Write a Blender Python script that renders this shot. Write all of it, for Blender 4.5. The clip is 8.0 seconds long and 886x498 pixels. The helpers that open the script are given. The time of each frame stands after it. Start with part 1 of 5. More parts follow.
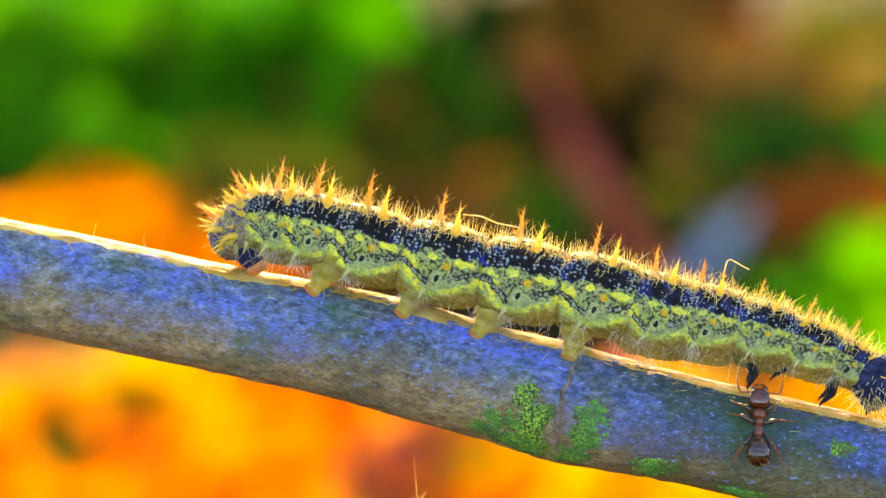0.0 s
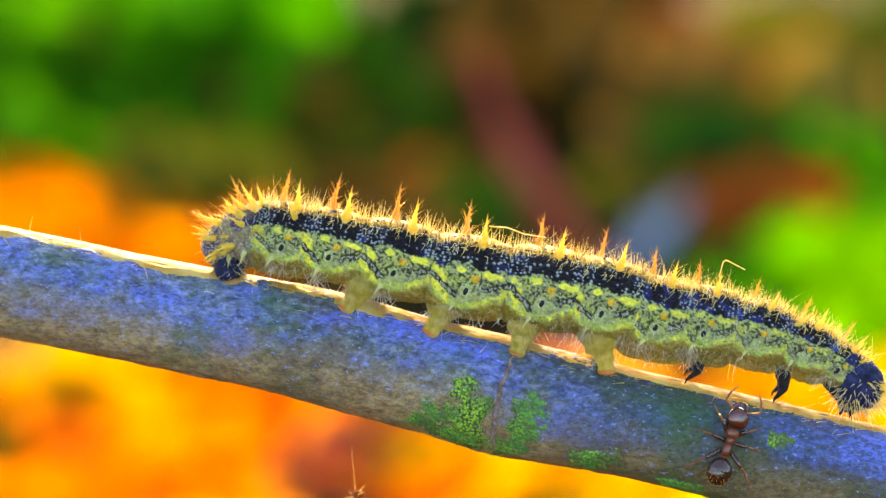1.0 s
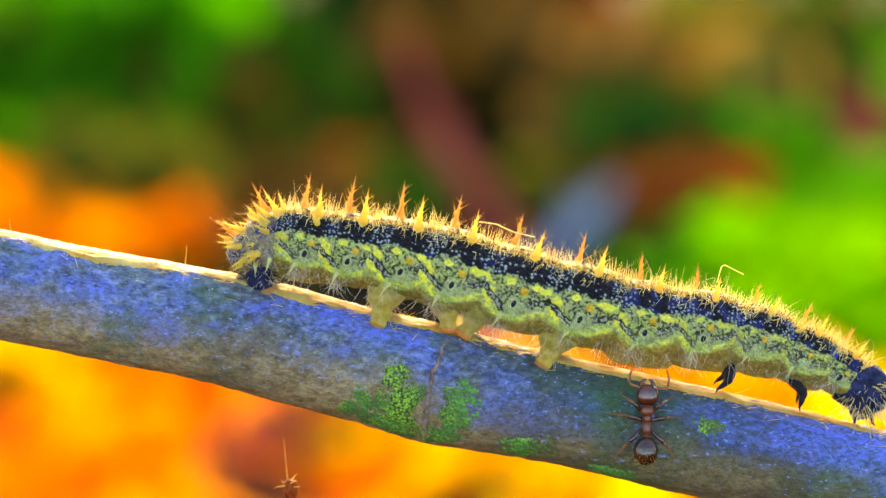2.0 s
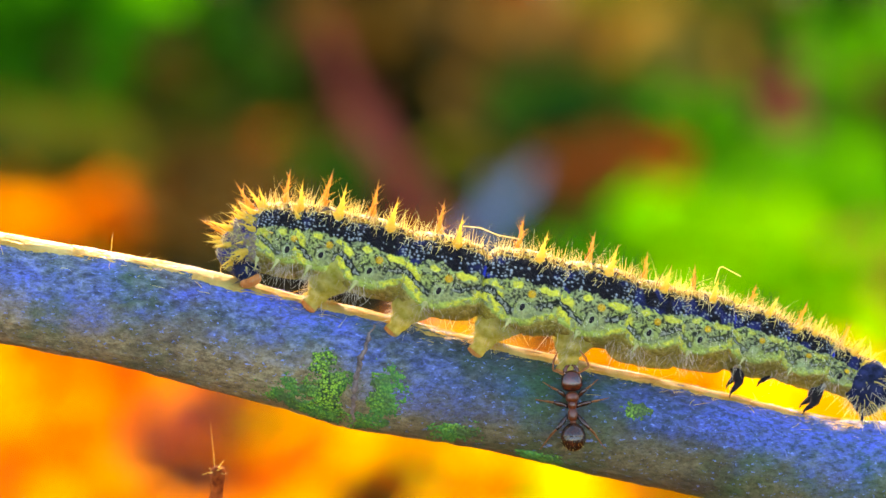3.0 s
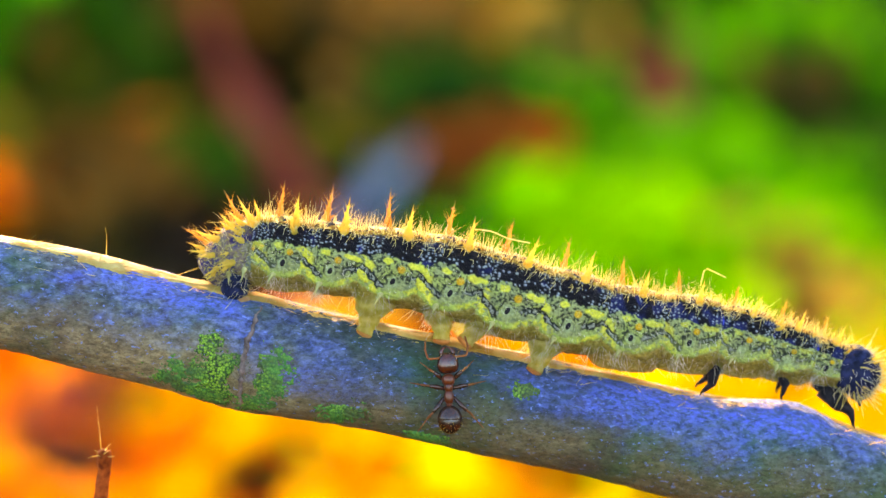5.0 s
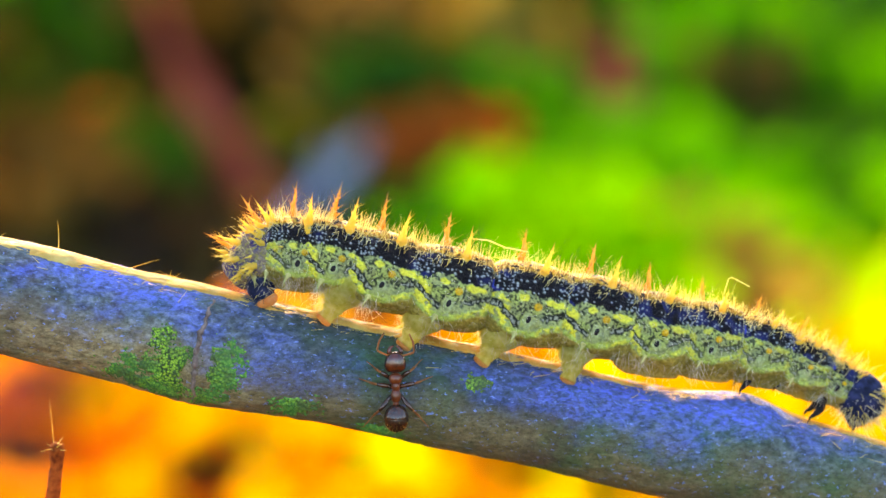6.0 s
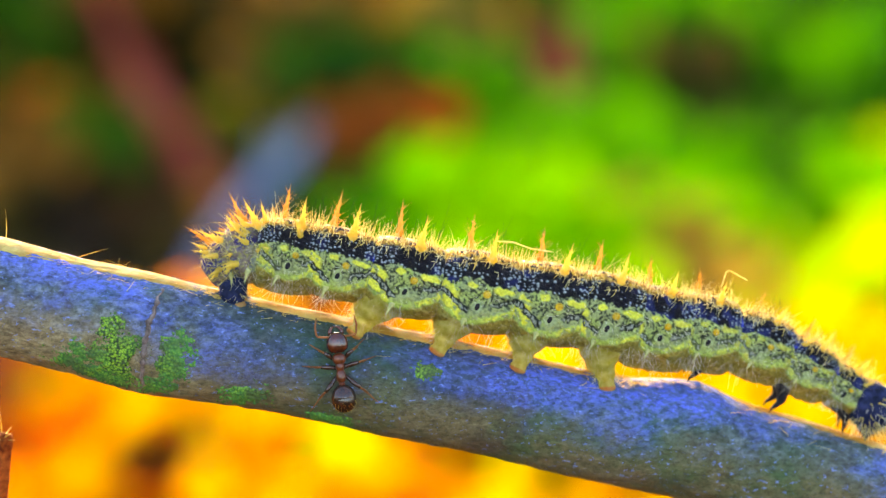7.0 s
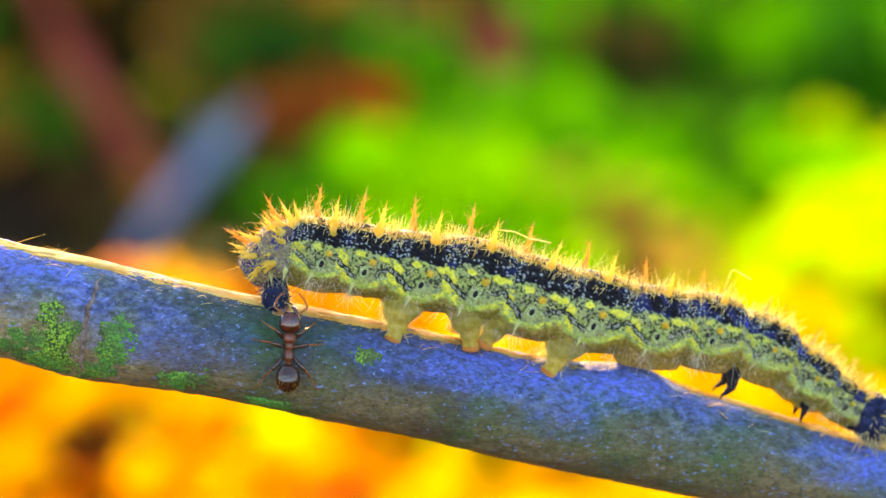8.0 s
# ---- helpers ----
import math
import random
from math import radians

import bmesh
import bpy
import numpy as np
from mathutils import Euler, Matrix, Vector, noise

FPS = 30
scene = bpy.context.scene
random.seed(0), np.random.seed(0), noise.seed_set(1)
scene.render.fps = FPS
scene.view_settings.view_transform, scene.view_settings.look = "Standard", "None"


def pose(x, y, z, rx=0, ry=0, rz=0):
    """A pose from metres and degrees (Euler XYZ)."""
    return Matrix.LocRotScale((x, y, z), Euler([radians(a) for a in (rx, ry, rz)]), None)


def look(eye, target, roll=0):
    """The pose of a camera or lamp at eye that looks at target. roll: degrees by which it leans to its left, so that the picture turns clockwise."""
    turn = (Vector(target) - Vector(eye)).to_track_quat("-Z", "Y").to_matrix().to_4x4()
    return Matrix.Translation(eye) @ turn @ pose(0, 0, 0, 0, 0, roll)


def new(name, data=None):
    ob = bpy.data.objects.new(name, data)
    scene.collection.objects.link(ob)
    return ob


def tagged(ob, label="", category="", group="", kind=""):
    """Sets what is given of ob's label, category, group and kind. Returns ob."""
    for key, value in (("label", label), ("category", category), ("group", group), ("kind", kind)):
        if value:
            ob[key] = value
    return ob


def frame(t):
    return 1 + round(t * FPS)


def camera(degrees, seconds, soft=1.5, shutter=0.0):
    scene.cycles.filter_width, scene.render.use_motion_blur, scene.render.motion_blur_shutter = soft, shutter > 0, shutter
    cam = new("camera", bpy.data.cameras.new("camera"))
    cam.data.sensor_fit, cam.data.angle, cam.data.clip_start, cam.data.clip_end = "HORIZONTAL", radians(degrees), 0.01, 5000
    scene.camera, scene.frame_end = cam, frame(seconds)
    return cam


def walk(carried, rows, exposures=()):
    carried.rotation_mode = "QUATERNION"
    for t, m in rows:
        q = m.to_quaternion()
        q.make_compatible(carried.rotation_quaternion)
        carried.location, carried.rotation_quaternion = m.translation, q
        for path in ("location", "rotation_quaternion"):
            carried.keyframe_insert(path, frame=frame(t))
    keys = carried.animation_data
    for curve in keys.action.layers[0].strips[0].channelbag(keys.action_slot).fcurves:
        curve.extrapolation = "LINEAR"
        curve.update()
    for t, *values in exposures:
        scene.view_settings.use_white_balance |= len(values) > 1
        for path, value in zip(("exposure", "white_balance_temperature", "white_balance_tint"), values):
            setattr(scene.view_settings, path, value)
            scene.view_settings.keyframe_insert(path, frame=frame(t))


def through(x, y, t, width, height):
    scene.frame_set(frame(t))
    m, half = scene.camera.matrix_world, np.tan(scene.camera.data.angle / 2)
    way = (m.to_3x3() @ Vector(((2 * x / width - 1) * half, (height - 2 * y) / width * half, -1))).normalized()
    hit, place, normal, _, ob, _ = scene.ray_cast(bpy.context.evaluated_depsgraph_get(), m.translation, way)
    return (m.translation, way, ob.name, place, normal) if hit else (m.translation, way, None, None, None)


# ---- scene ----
MM = 0.001
EYE_Y = -0.113786


def view(x, z, yaw, pitch, roll):
    """A camera pose: yaw to the right, pitch upwards, roll to its left, in degrees."""
    return pose(x, EYE_Y, z, 90 + pitch, 0, -yaw) @ pose(0, 0, 0, 0, 0, roll)


cam = camera(18.0, 8.0, soft=1.4)
cam.data.dof.use_dof = True
cam.data.dof.focus_distance = 0.1140
cam.data.dof.aperture_fstop = 38.0
walk(cam, [
    (0, view(0.00060, 0.16980, -5.244, -9.075, -0.081)),
    (0.5, view(0.00052, 0.16984, -4.565, -9.159, -0.060)),
    (1, view(0.00044, 0.16987, -3.866, -9.248, -0.050)),
    (2.5, view(0.00018, 0.16999, -1.549, -9.703, -0.016)),
    (3, view(0.00008, 0.17003, -0.736, -9.865, 0.005)),
    (3.5, view(0.00000, 0.17006, -0.000, -10.000, 0.000)),
    (4, view(-0.00007, 0.17010, 0.651, -10.117, 0.034)),
    (4.5, view(-0.00014, 0.17012, 1.226, -10.218, 0.121)),
    (6, view(-0.00032, 0.17020, 2.803, -10.480, 0.271)),
    (6.5, view(-0.00038, 0.17023, 3.337, -10.596, 0.351)),
    (7, view(-0.00045, 0.17026, 3.935, -10.742, 0.344)),
    (7.5, view(-0.00053, 0.17029, 4.586, -10.908, 0.388)),
    (8, view(-0.00061, 0.17033, 5.272, -11.085, 0.465)),
], exposures=[(0, 2.6, 7900, 17), (8, 2.6, 7900, 17)])

# ---- light: a low evening sun behind the twig, blue sky in front ----
SUN_ELEVATION, SUN_TURN = 22.0, -6.0
world = bpy.data.worlds.new("sky")
scene.world = world
world.use_nodes = True
wn = world.node_tree.nodes
sky = wn.new("ShaderNodeTexSky")
sky.sky_type, sky.sun_disc = "NISHITA", False
sky.sun_elevation, sky.sun_rotation = radians(SUN_ELEVATION), radians(SUN_TURN)
sky.ozone_density = 3.0
world.node_tree.links.new(sky.outputs["Color"], wn["Background"].inputs["Color"])
wn["Background"].inputs["Strength"].default_value = 0.15
sun = new("sun", bpy.data.lights.new("sun", "SUN"))
sun.data.energy, sun.data.angle, sun.data.color = 2.5, radians(0.6), (1.0, 0.61, 0.22)
se, st = radians(SUN_ELEVATION), radians(SUN_TURN)
sun.matrix_world = look((math.sin(st) * math.cos(se) * 10, math.cos(st) * math.cos(se) * 10, math.sin(se) * 10), (0, 0, 0))


# ---- materials ----
class Mat:
    """A small builder of node materials."""

    def __init__(self, name):
        self.m = bpy.data.materials.new(name)
        self.m.use_nodes = True
        self.n, self.l = self.m.node_tree.nodes, self.m.node_tree.links
        self.b = self.n["Principled BSDF"]
        self.out = self.n["Material Output"]

    def node(self, kind, **values):
        nd = self.n.new(kind)
        for k, v in values.items():
            nd.inputs[k.replace("_", " ")].default_value = v
        return nd

    def link(self, a, b):
        self.l.new(a, b)

    def coords(self):
        return self.node("ShaderNodeTexCoord").outputs["Object"]

    def noise(self, scale, detail=4, rough=0.6, co=None):
        nd = self.node("ShaderNodeTexNoise", Scale=scale, Detail=detail, Roughness=rough)
        self.link(co or self.coords(), nd.inputs["Vector"])
        return nd.outputs["Fac"]

    def voronoi(self, scale, out="Distance", co=None):
        nd = self.node("ShaderNodeTexVoronoi", Scale=scale)
        self.link(co or self.coords(), nd.inputs["Vector"])
        return nd.outputs[out]

    def ramp(self, fac, stops):
        nd = self.n.new("ShaderNodeValToRGB")
        e = nd.color_ramp.elements
        while len(e) < len(stops):
            e.new(0.5)
        for el, (p, c) in zip(e, stops):
            el.position, el.color = p, (*c, 1) if len(c) == 3 else c
        self.link(fac, nd.inputs["Fac"])
        return nd.outputs["Color"]

    def mix(self, fac, a, b, blend="MIX"):
        nd = self.n.new("ShaderNodeMix")
        nd.data_type, nd.blend_type = "RGBA", blend
        for sock, val in ((nd.inputs[0], fac), (nd.inputs[6], a), (nd.inputs[7], b)):
            if isinstance(val, (int, float)):
                sock.default_value = val
            elif isinstance(val, tuple):
                sock.default_value = (*val, 1)
            else:
                self.link(val, sock)
        return nd.outputs[2]

    def bump(self, height, strength, distance):
        nd = self.node("ShaderNodeBump", Strength=strength, Distance=distance)
        self.link(height, nd.inputs["Height"])
        self.link(nd.outputs["Normal"], self.b.inputs["Normal"])
        return nd.outputs["Normal"]

    def set(self, **values):
        for k, v in values.items():
            k = k.replace("_", " ")
            if isinstance(v, (int, float)):
                self.b.inputs[k].default_value = v
            elif isinstance(v, tuple):
                self.b.inputs[k].default_value = (*v, 1)
            else:
                self.link(v, self.b.inputs[k])
        return self

    def translucent(self, fac, colour):
        """Lets part of the light through, as thin leaves, hairs and skin do."""
        t = self.n.new("ShaderNodeBsdfTranslucent")
        if isinstance(colour, tuple):
            t.inputs["Color"].default_value = (*colour, 1)
        else:
            self.link(colour, t.inputs["Color"])
        mx = self.n.new("ShaderNodeMixShader")
        mx.inputs[0].default_value = fac
        self.link(self.b.outputs[0], mx.inputs[1])
        self.link(t.outputs[0], mx.inputs[2])
        self.link(mx.outputs[0], self.out.inputs["Surface"])
        return self


def leaf_material(name, a, b, through=0.55):
    m = Mat(name)
    add = m.n.new("ShaderNodeMath")
    add.operation = "ADD"
    m.link(m.node("ShaderNodeObjectInfo").outputs["Random"], add.inputs[0])
    m.link(m.node("ShaderNodeNewGeometry").outputs["Random Per Island"], add.inputs[1])
    wrap = m.n.new("ShaderNodeMath")
    wrap.operation = "FRACT"
    m.link(add.outputs[0], wrap.inputs[0])
    rnd = wrap.outputs[0]
    c = m.ramp(rnd, [(0.0, a), (1.0, b)])
    c = m.mix(m.ramp(m.noise(60, 5), [(0.45, (0, 0, 0)), (0.75, (0.7, 0.7, 0.7))]), c, tuple(v * 0.45 for v in a))
    m.bump(m.noise(220, 3), 0.4, 0.001)
    m.set(Base_Color=c, Roughness=0.6, Specular_IOR_Level=0.08)
    return m.translucent(through, c).m


LEAVES = {
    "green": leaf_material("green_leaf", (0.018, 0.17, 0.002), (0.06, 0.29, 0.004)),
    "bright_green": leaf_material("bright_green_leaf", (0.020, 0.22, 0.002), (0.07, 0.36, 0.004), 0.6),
    # dark_green and umber hold the herb bed's shade in their leaf colour
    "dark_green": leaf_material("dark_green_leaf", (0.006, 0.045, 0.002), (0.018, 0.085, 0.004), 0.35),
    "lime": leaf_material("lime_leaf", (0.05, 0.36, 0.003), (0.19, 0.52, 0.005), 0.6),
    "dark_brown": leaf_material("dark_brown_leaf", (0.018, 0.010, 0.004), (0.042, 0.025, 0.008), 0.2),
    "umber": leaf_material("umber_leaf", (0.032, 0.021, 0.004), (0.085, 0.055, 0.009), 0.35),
    "red": leaf_material("red_leaf", (0.32, 0.060, 0.008), (0.50, 0.12, 0.014), 0.4),
    "rusty": leaf_material("rusty_leaf", (0.14, 0.022, 0.002), (0.26, 0.050, 0.004), 0.4),
    "rust": leaf_material("rust_leaf", (0.40, 0.055, 0.004), (0.58, 0.12, 0.006), 0.45),
    "ochre": leaf_material("ochre_leaf", (0.07, 0.040, 0.003), (0.13, 0.070, 0.006), 0.4),
    "tan": leaf_material("tan_leaf", (0.10, 0.062, 0.012), (0.17, 0.105, 0.020), 0.4),
    "straw": leaf_material("straw_leaf", (0.24, 0.16, 0.020), (0.36, 0.26, 0.035), 0.45),
    "plum": leaf_material("plum_leaf", (0.11, 0.020, 0.024), (0.19, 0.046, 0.044), 0.35),
    "olive": leaf_material("olive_leaf", (0.045, 0.065, 0.005), (0.11, 0.13, 0.010), 0.45),
    "yellow": leaf_material("yellow_leaf", (0.58, 0.30, 0.004), (0.78, 0.50, 0.008), 0.6),
    "chartreuse": leaf_material("chartreuse_leaf", (0.22, 0.52, 0.004), (0.50, 0.64, 0.008), 0.6),
    "amber": leaf_material("amber_leaf", (0.56, 0.12, 0.003), (0.78, 0.31, 0.006), 0.6),
}


def bark_material():
    """Smooth grey bark: sky sheen painted as blue streaky clusters on the upper flank, ground bounce painted
    olive-brown below, green tinges, fine grain.
    """
    m = Mat("grey_bark")
    co = m.coords()
    mp = m.node("ShaderNodeMapping")
    mp.inputs["Scale"].default_value = (0.6, 1.0, 1.0)
    mp.inputs["Rotation"].default_value = (0, 0.2, 0)
    m.link(co, mp.inputs["Vector"])
    grain = mp.outputs[0]

    def maths(kind, a, b, c=0.0):
        nd = m.n.new("ShaderNodeMath")
        nd.operation = kind
        for sock, v in zip(nd.inputs, (a, b, c)):
            if isinstance(v, (int, float)):
                sock.default_value = v
            else:
                m.link(v, sock)
        return nd.outputs[0]

    def grey(lo, hi, fac, a=0.0, b=1.0):
        return m.ramp(fac, [(lo, (a, a, a)), (hi, (b, b, b))])

    fine = m.noise(7500, 5, 0.7, grain)
    mid = m.noise(2600, 5, 0.7, grain)
    blot = m.noise(300, 5, 0.65, grain)
    wide = m.noise(170, 4, 0.6, co)
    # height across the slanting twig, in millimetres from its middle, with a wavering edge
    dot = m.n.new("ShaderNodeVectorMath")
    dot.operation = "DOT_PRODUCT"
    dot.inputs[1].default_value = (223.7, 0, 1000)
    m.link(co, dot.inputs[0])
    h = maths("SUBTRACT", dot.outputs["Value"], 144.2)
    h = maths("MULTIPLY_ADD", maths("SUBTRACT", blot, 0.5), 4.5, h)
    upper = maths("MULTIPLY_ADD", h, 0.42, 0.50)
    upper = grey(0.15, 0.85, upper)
    # place along the twig, 0 to 1 over sixty millimetres
    sep = m.n.new("ShaderNodeSeparateXYZ")
    m.link(co, sep.inputs[0])
    along = maths("MULTIPLY_ADD", sep.outputs["X"], 16.67, 0.5)
    # warm bounce from the ground is put into the lower flank's colour
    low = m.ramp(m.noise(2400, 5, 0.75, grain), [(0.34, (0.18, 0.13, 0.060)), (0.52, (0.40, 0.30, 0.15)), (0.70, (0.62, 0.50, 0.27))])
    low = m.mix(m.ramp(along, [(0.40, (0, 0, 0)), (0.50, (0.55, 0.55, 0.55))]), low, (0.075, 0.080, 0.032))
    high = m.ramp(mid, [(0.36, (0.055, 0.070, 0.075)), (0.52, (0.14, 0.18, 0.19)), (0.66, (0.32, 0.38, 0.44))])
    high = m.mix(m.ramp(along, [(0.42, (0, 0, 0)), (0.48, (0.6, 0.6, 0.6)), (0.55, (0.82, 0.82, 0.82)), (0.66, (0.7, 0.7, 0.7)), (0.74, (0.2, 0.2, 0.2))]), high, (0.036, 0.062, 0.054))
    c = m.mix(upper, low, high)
    c = m.mix(grey(0.50, 0.66, wide, 0.0, 0.7), c, (0.045, 0.14, 0.045))
    c = m.mix(grey(0.56, 0.70, m.noise(230, 4, 0.6, co), 0.0, 0.6), c, (0.11, 0.07, 0.06))
    # blue sky sheen painted into the bark colour, strongest on the upper flank
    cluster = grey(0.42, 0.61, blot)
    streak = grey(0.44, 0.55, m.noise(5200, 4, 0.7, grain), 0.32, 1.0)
    sky_sheen = m.mix(1.0, m.mix(1.0, cluster, streak, "MULTIPLY"), m.mix(1.0, upper, m.ramp(along, [(0.41, (1, 1, 1)), (0.47, (0.45, 0.45, 0.45)), (0.55, (0.28, 0.28, 0.28)), (0.62, (0.5, 0.5, 0.5)), (0.70, (1, 1, 1))]), "MULTIPLY"), "MULTIPLY")
    c = m.mix(sky_sheen, c, (0.13, 0.21, 0.88))
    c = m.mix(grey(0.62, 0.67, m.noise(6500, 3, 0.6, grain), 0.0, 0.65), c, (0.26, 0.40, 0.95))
    c = m.mix(0.62, c, m.ramp(fine, [(0.36, (0.28, 0.28, 0.28)), (0.50, (0.8, 0.8, 0.8)), (0.60, (1, 1, 1))]), "MULTIPLY")
    m.bump(m.mix(0.5, fine, mid), 1.0, 0.00030)
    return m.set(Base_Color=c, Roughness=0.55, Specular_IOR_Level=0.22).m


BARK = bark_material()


def plain(name, a, b, scale, rough=0.5, through=0.0, bump=0.0, metal=0.0, coat=0.0, spec=0.25):
    """Two tones mottled at the given scale, with fine relief."""
    m = Mat(name)
    c = m.ramp(m.noise(scale, 5), [(0.35, a), (0.68, b)])
    if bump:
        m.bump(m.noise(scale * 4, 4), 0.5, bump)
    m.set(Base_Color=c, Roughness=rough, Metallic=metal, Coat_Weight=coat, Coat_Roughness=0.12, Specular_IOR_Level=spec)
    if through:
        m.translucent(through, c)
    return m.m


def skin_material():
    m = Mat("caterpillar_skin")
    at = m.n.new("ShaderNodeAttribute")
    at.attribute_name = "pigment"
    fine = m.noise(9000, 4, 0.65)
    c = m.mix(0.4, at.outputs["Color"], m.ramp(fine, [(0.34, (0.1, 0.1, 0.1)), (0.58, (1, 1, 1))]), "MULTIPLY")
    m.bump(fine, 0.9, 0.0001)
    m.set(Base_Color=c, Roughness=0.4, Specular_IOR_Level=0.1, Subsurface_Weight=0.3, Subsurface_Scale=0.0006)
    m.b.inputs["Subsurface Radius"].default_value = (1.0, 0.75, 0.2)
    m.translucent(0.1, c)
    m.link(at.outputs["Alpha"], m.out.inputs["Surface"].links[0].from_node.inputs[0])
    return m.m


SKIN = skin_material()
def spine_material(name, base, shaft, tip, through):
    """Horn that turns from a pale root to a darker point, along the spine's own height."""
    m = Mat(name)
    sep = m.n.new("ShaderNodeSeparateXYZ")
    m.link(m.coords(), sep.inputs[0])
    height = m.n.new("ShaderNodeMath")
    height.operation = "MULTIPLY"
    height.inputs[1].default_value = 700
    m.link(sep.outputs["Z"], height.inputs[0])
    c = m.ramp(height.outputs[0], [(0.0, base), (0.45, shaft), (0.62, shaft), (0.95, tip)])
    c = m.mix(m.ramp(m.noise(2500, 4), [(0.4, (0, 0, 0)), (0.7, (0.4, 0.4, 0.4))]), c, tuple(v * 0.6 for v in shaft))
    m.set(Base_Color=c, Roughness=0.35, Specular_IOR_Level=0.3)
    return m.translucent(through, c).m


SPINE = spine_material("amber_spine", (0.98, 0.70, 0.10), (0.99, 0.78, 0.16), (0.40, 0.14, 0.03), 0.55)
SPINE_FAR = spine_material("russet_spine", (0.92, 0.40, 0.03), (0.95, 0.52, 0.07), (0.20, 0.06, 0.02), 0.5)
BRISTLE = plain("golden_bristle", (0.97, 0.78, 0.22), (0.99, 0.92, 0.55), 1500, 0.35, 0.55)
SPINE_PALE = plain("pale_green_spine", (0.52, 0.50, 0.16), (0.70, 0.66, 0.30), 1500, 0.45, 0.3)
HAIR = plain("pale_bristle", (0.85, 0.76, 0.55), (0.95, 0.90, 0.75), 2000, 0.3, 0.45)
BLACK = plain("black_horn", (0.006, 0.008, 0.018), (0.028, 0.036, 0.10), 3000, 0.5, 0, 0.00005, 0, 0.0, 0.07)
HORN = plain("dull_black_horn", (0.006, 0.006, 0.008), (0.030, 0.026, 0.028), 3500, 0.55, 0, 0.00005, 0, 0.0, 0.1)
PROLEG = plain("olive_proleg", (0.68, 0.64, 0.12), (0.92, 0.88, 0.40), 3200, 0.3, 0.85, 0.00006)
FOOT = plain("pink_foot", (0.88, 0.40, 0.12), (0.95, 0.60, 0.26), 2500, 0.45, 0.75)
COLLAR = plain("pale_blue_collar", (0.008, 0.02, 0.07), (0.03, 0.07, 0.18), 2500, 0.75, 0, 0, 0, 0.0, 0.04)
ANT_BROWN = plain("ant_brown", (0.030, 0.006, 0.002), (0.13, 0.022, 0.006), 3000, 0.22, 0, 0.00001, 0, 0.5, 0.5)
ANT_DARK = plain("ant_dark_brown", (0.016, 0.006, 0.004), (0.07, 0.020, 0.007), 3000, 0.24, 0, 0.00001, 0, 0.35, 0.5)
ANT_THORAX = plain("ant_reddish_brown", (0.070, 0.013, 0.003), (0.20, 0.042, 0.010), 4000, 0.30, 0, 0.00002, 0, 0.25, 0.4)
ANT_LEG = plain("ant_leg_amber", (0.22, 0.065, 0.018), (0.46, 0.17, 0.05), 3000, 0.3, 0.3)
def crust_material():
    m = Mat("green_crust")
    d = m.voronoi(9500)
    c = m.ramp(d, [(0.15, (0.38, 0.60, 0.05)), (0.45, (0.15, 0.34, 0.02)), (0.75, (0.015, 0.04, 0.01))])
    c = m.mix(m.ramp(m.noise(420, 3), [(0.42, (0, 0, 0)), (0.58, (0.7, 0.7, 0.7))]), c, (0.04, 0.22, 0.04))
    c = m.mix(m.ramp(m.noise(900, 4), [(0.46, (0, 0, 0)), (0.64, (0.8, 0.8, 0.8))]), c, (0.05, 0.08, 0.03))
    m.bump(d, -0.9, 0.0001)
    return m.set(Base_Color=c, Roughness=0.8).m


MOSS = crust_material()
# golden tone that paints the sunlit rim of the twig
SUNLIT_EDGE = plain("sunlit_edge_gold", (0.78, 0.40, 0.06), (0.98, 0.76, 0.24), 900, 0.45, 0.5, 0.00010)
SCAR = plain("scar_brown", (0.07, 0.045, 0.035), (0.36, 0.26, 0.22), 2200, 0.7, 0, 0.00015)
FIBRE = plain("dry_fibre", (0.90, 0.62, 0.12), (0.98, 0.84, 0.30), 2500, 0.5, 0.6)
STEM = plain("dry_stem_brown", (0.16, 0.03, 0.008), (0.62, 0.17, 0.03), 2600, 0.6, 0.4, 0.0003, 0, 0.0, 0.08)
RUSSET = plain("russet_stalk", (0.19, 0.030, 0.018), (0.29, 0.062, 0.038), 60, 0.95, 0, 0.001, 0, 0.0, 0.0)
GREY = plain("grey_weathered", (0.10, 0.135, 0.20), (0.17, 0.22, 0.32), 60, 0.95, 0, 0.001, 0, 0.0, 0.0)


def soil_material():
    m = Mat("leaf_litter_soil")
    cell = m.voronoi(55, "Color")
    c = m.ramp(cell, [(0.1, (0.015, 0.012, 0.006)), (0.4, (0.05, 0.028, 0.008)), (0.6, (0.02, 0.045, 0.006)), (0.9, (0.11, 0.045, 0.01))])
    c = m.mix(m.ramp(m.noise(4, 4), [(0.4, (0, 0, 0)), (0.65, (0.8, 0.8, 0.8))]), c, (0.012, 0.03, 0.006))
    m.bump(m.noise(120, 5), 0.8, 0.006)
    return m.set(Base_Color=c, Roughness=0.95, Specular_IOR_Level=0.05).m


SOIL = soil_material()


# ---- mesh helpers ----
def link_bm(name, bm, material, parent=None, label="", smooth=True):
    me = bpy.data.meshes.new(name)
    bm.to_mesh(me)
    bm.free()
    me.materials.append(material)
    if smooth:
        me.shade_smooth()
    ob = new(name, me)
    ob.parent = parent
    return tagged(ob, label) if label else ob


part = link_bm


def empty(name, m, label, category, group="", kind=""):
    ob = new(name)
    ob.empty_display_size = 0.002
    ob.matrix_basis = m
    return tagged(ob, label, category, group, kind)


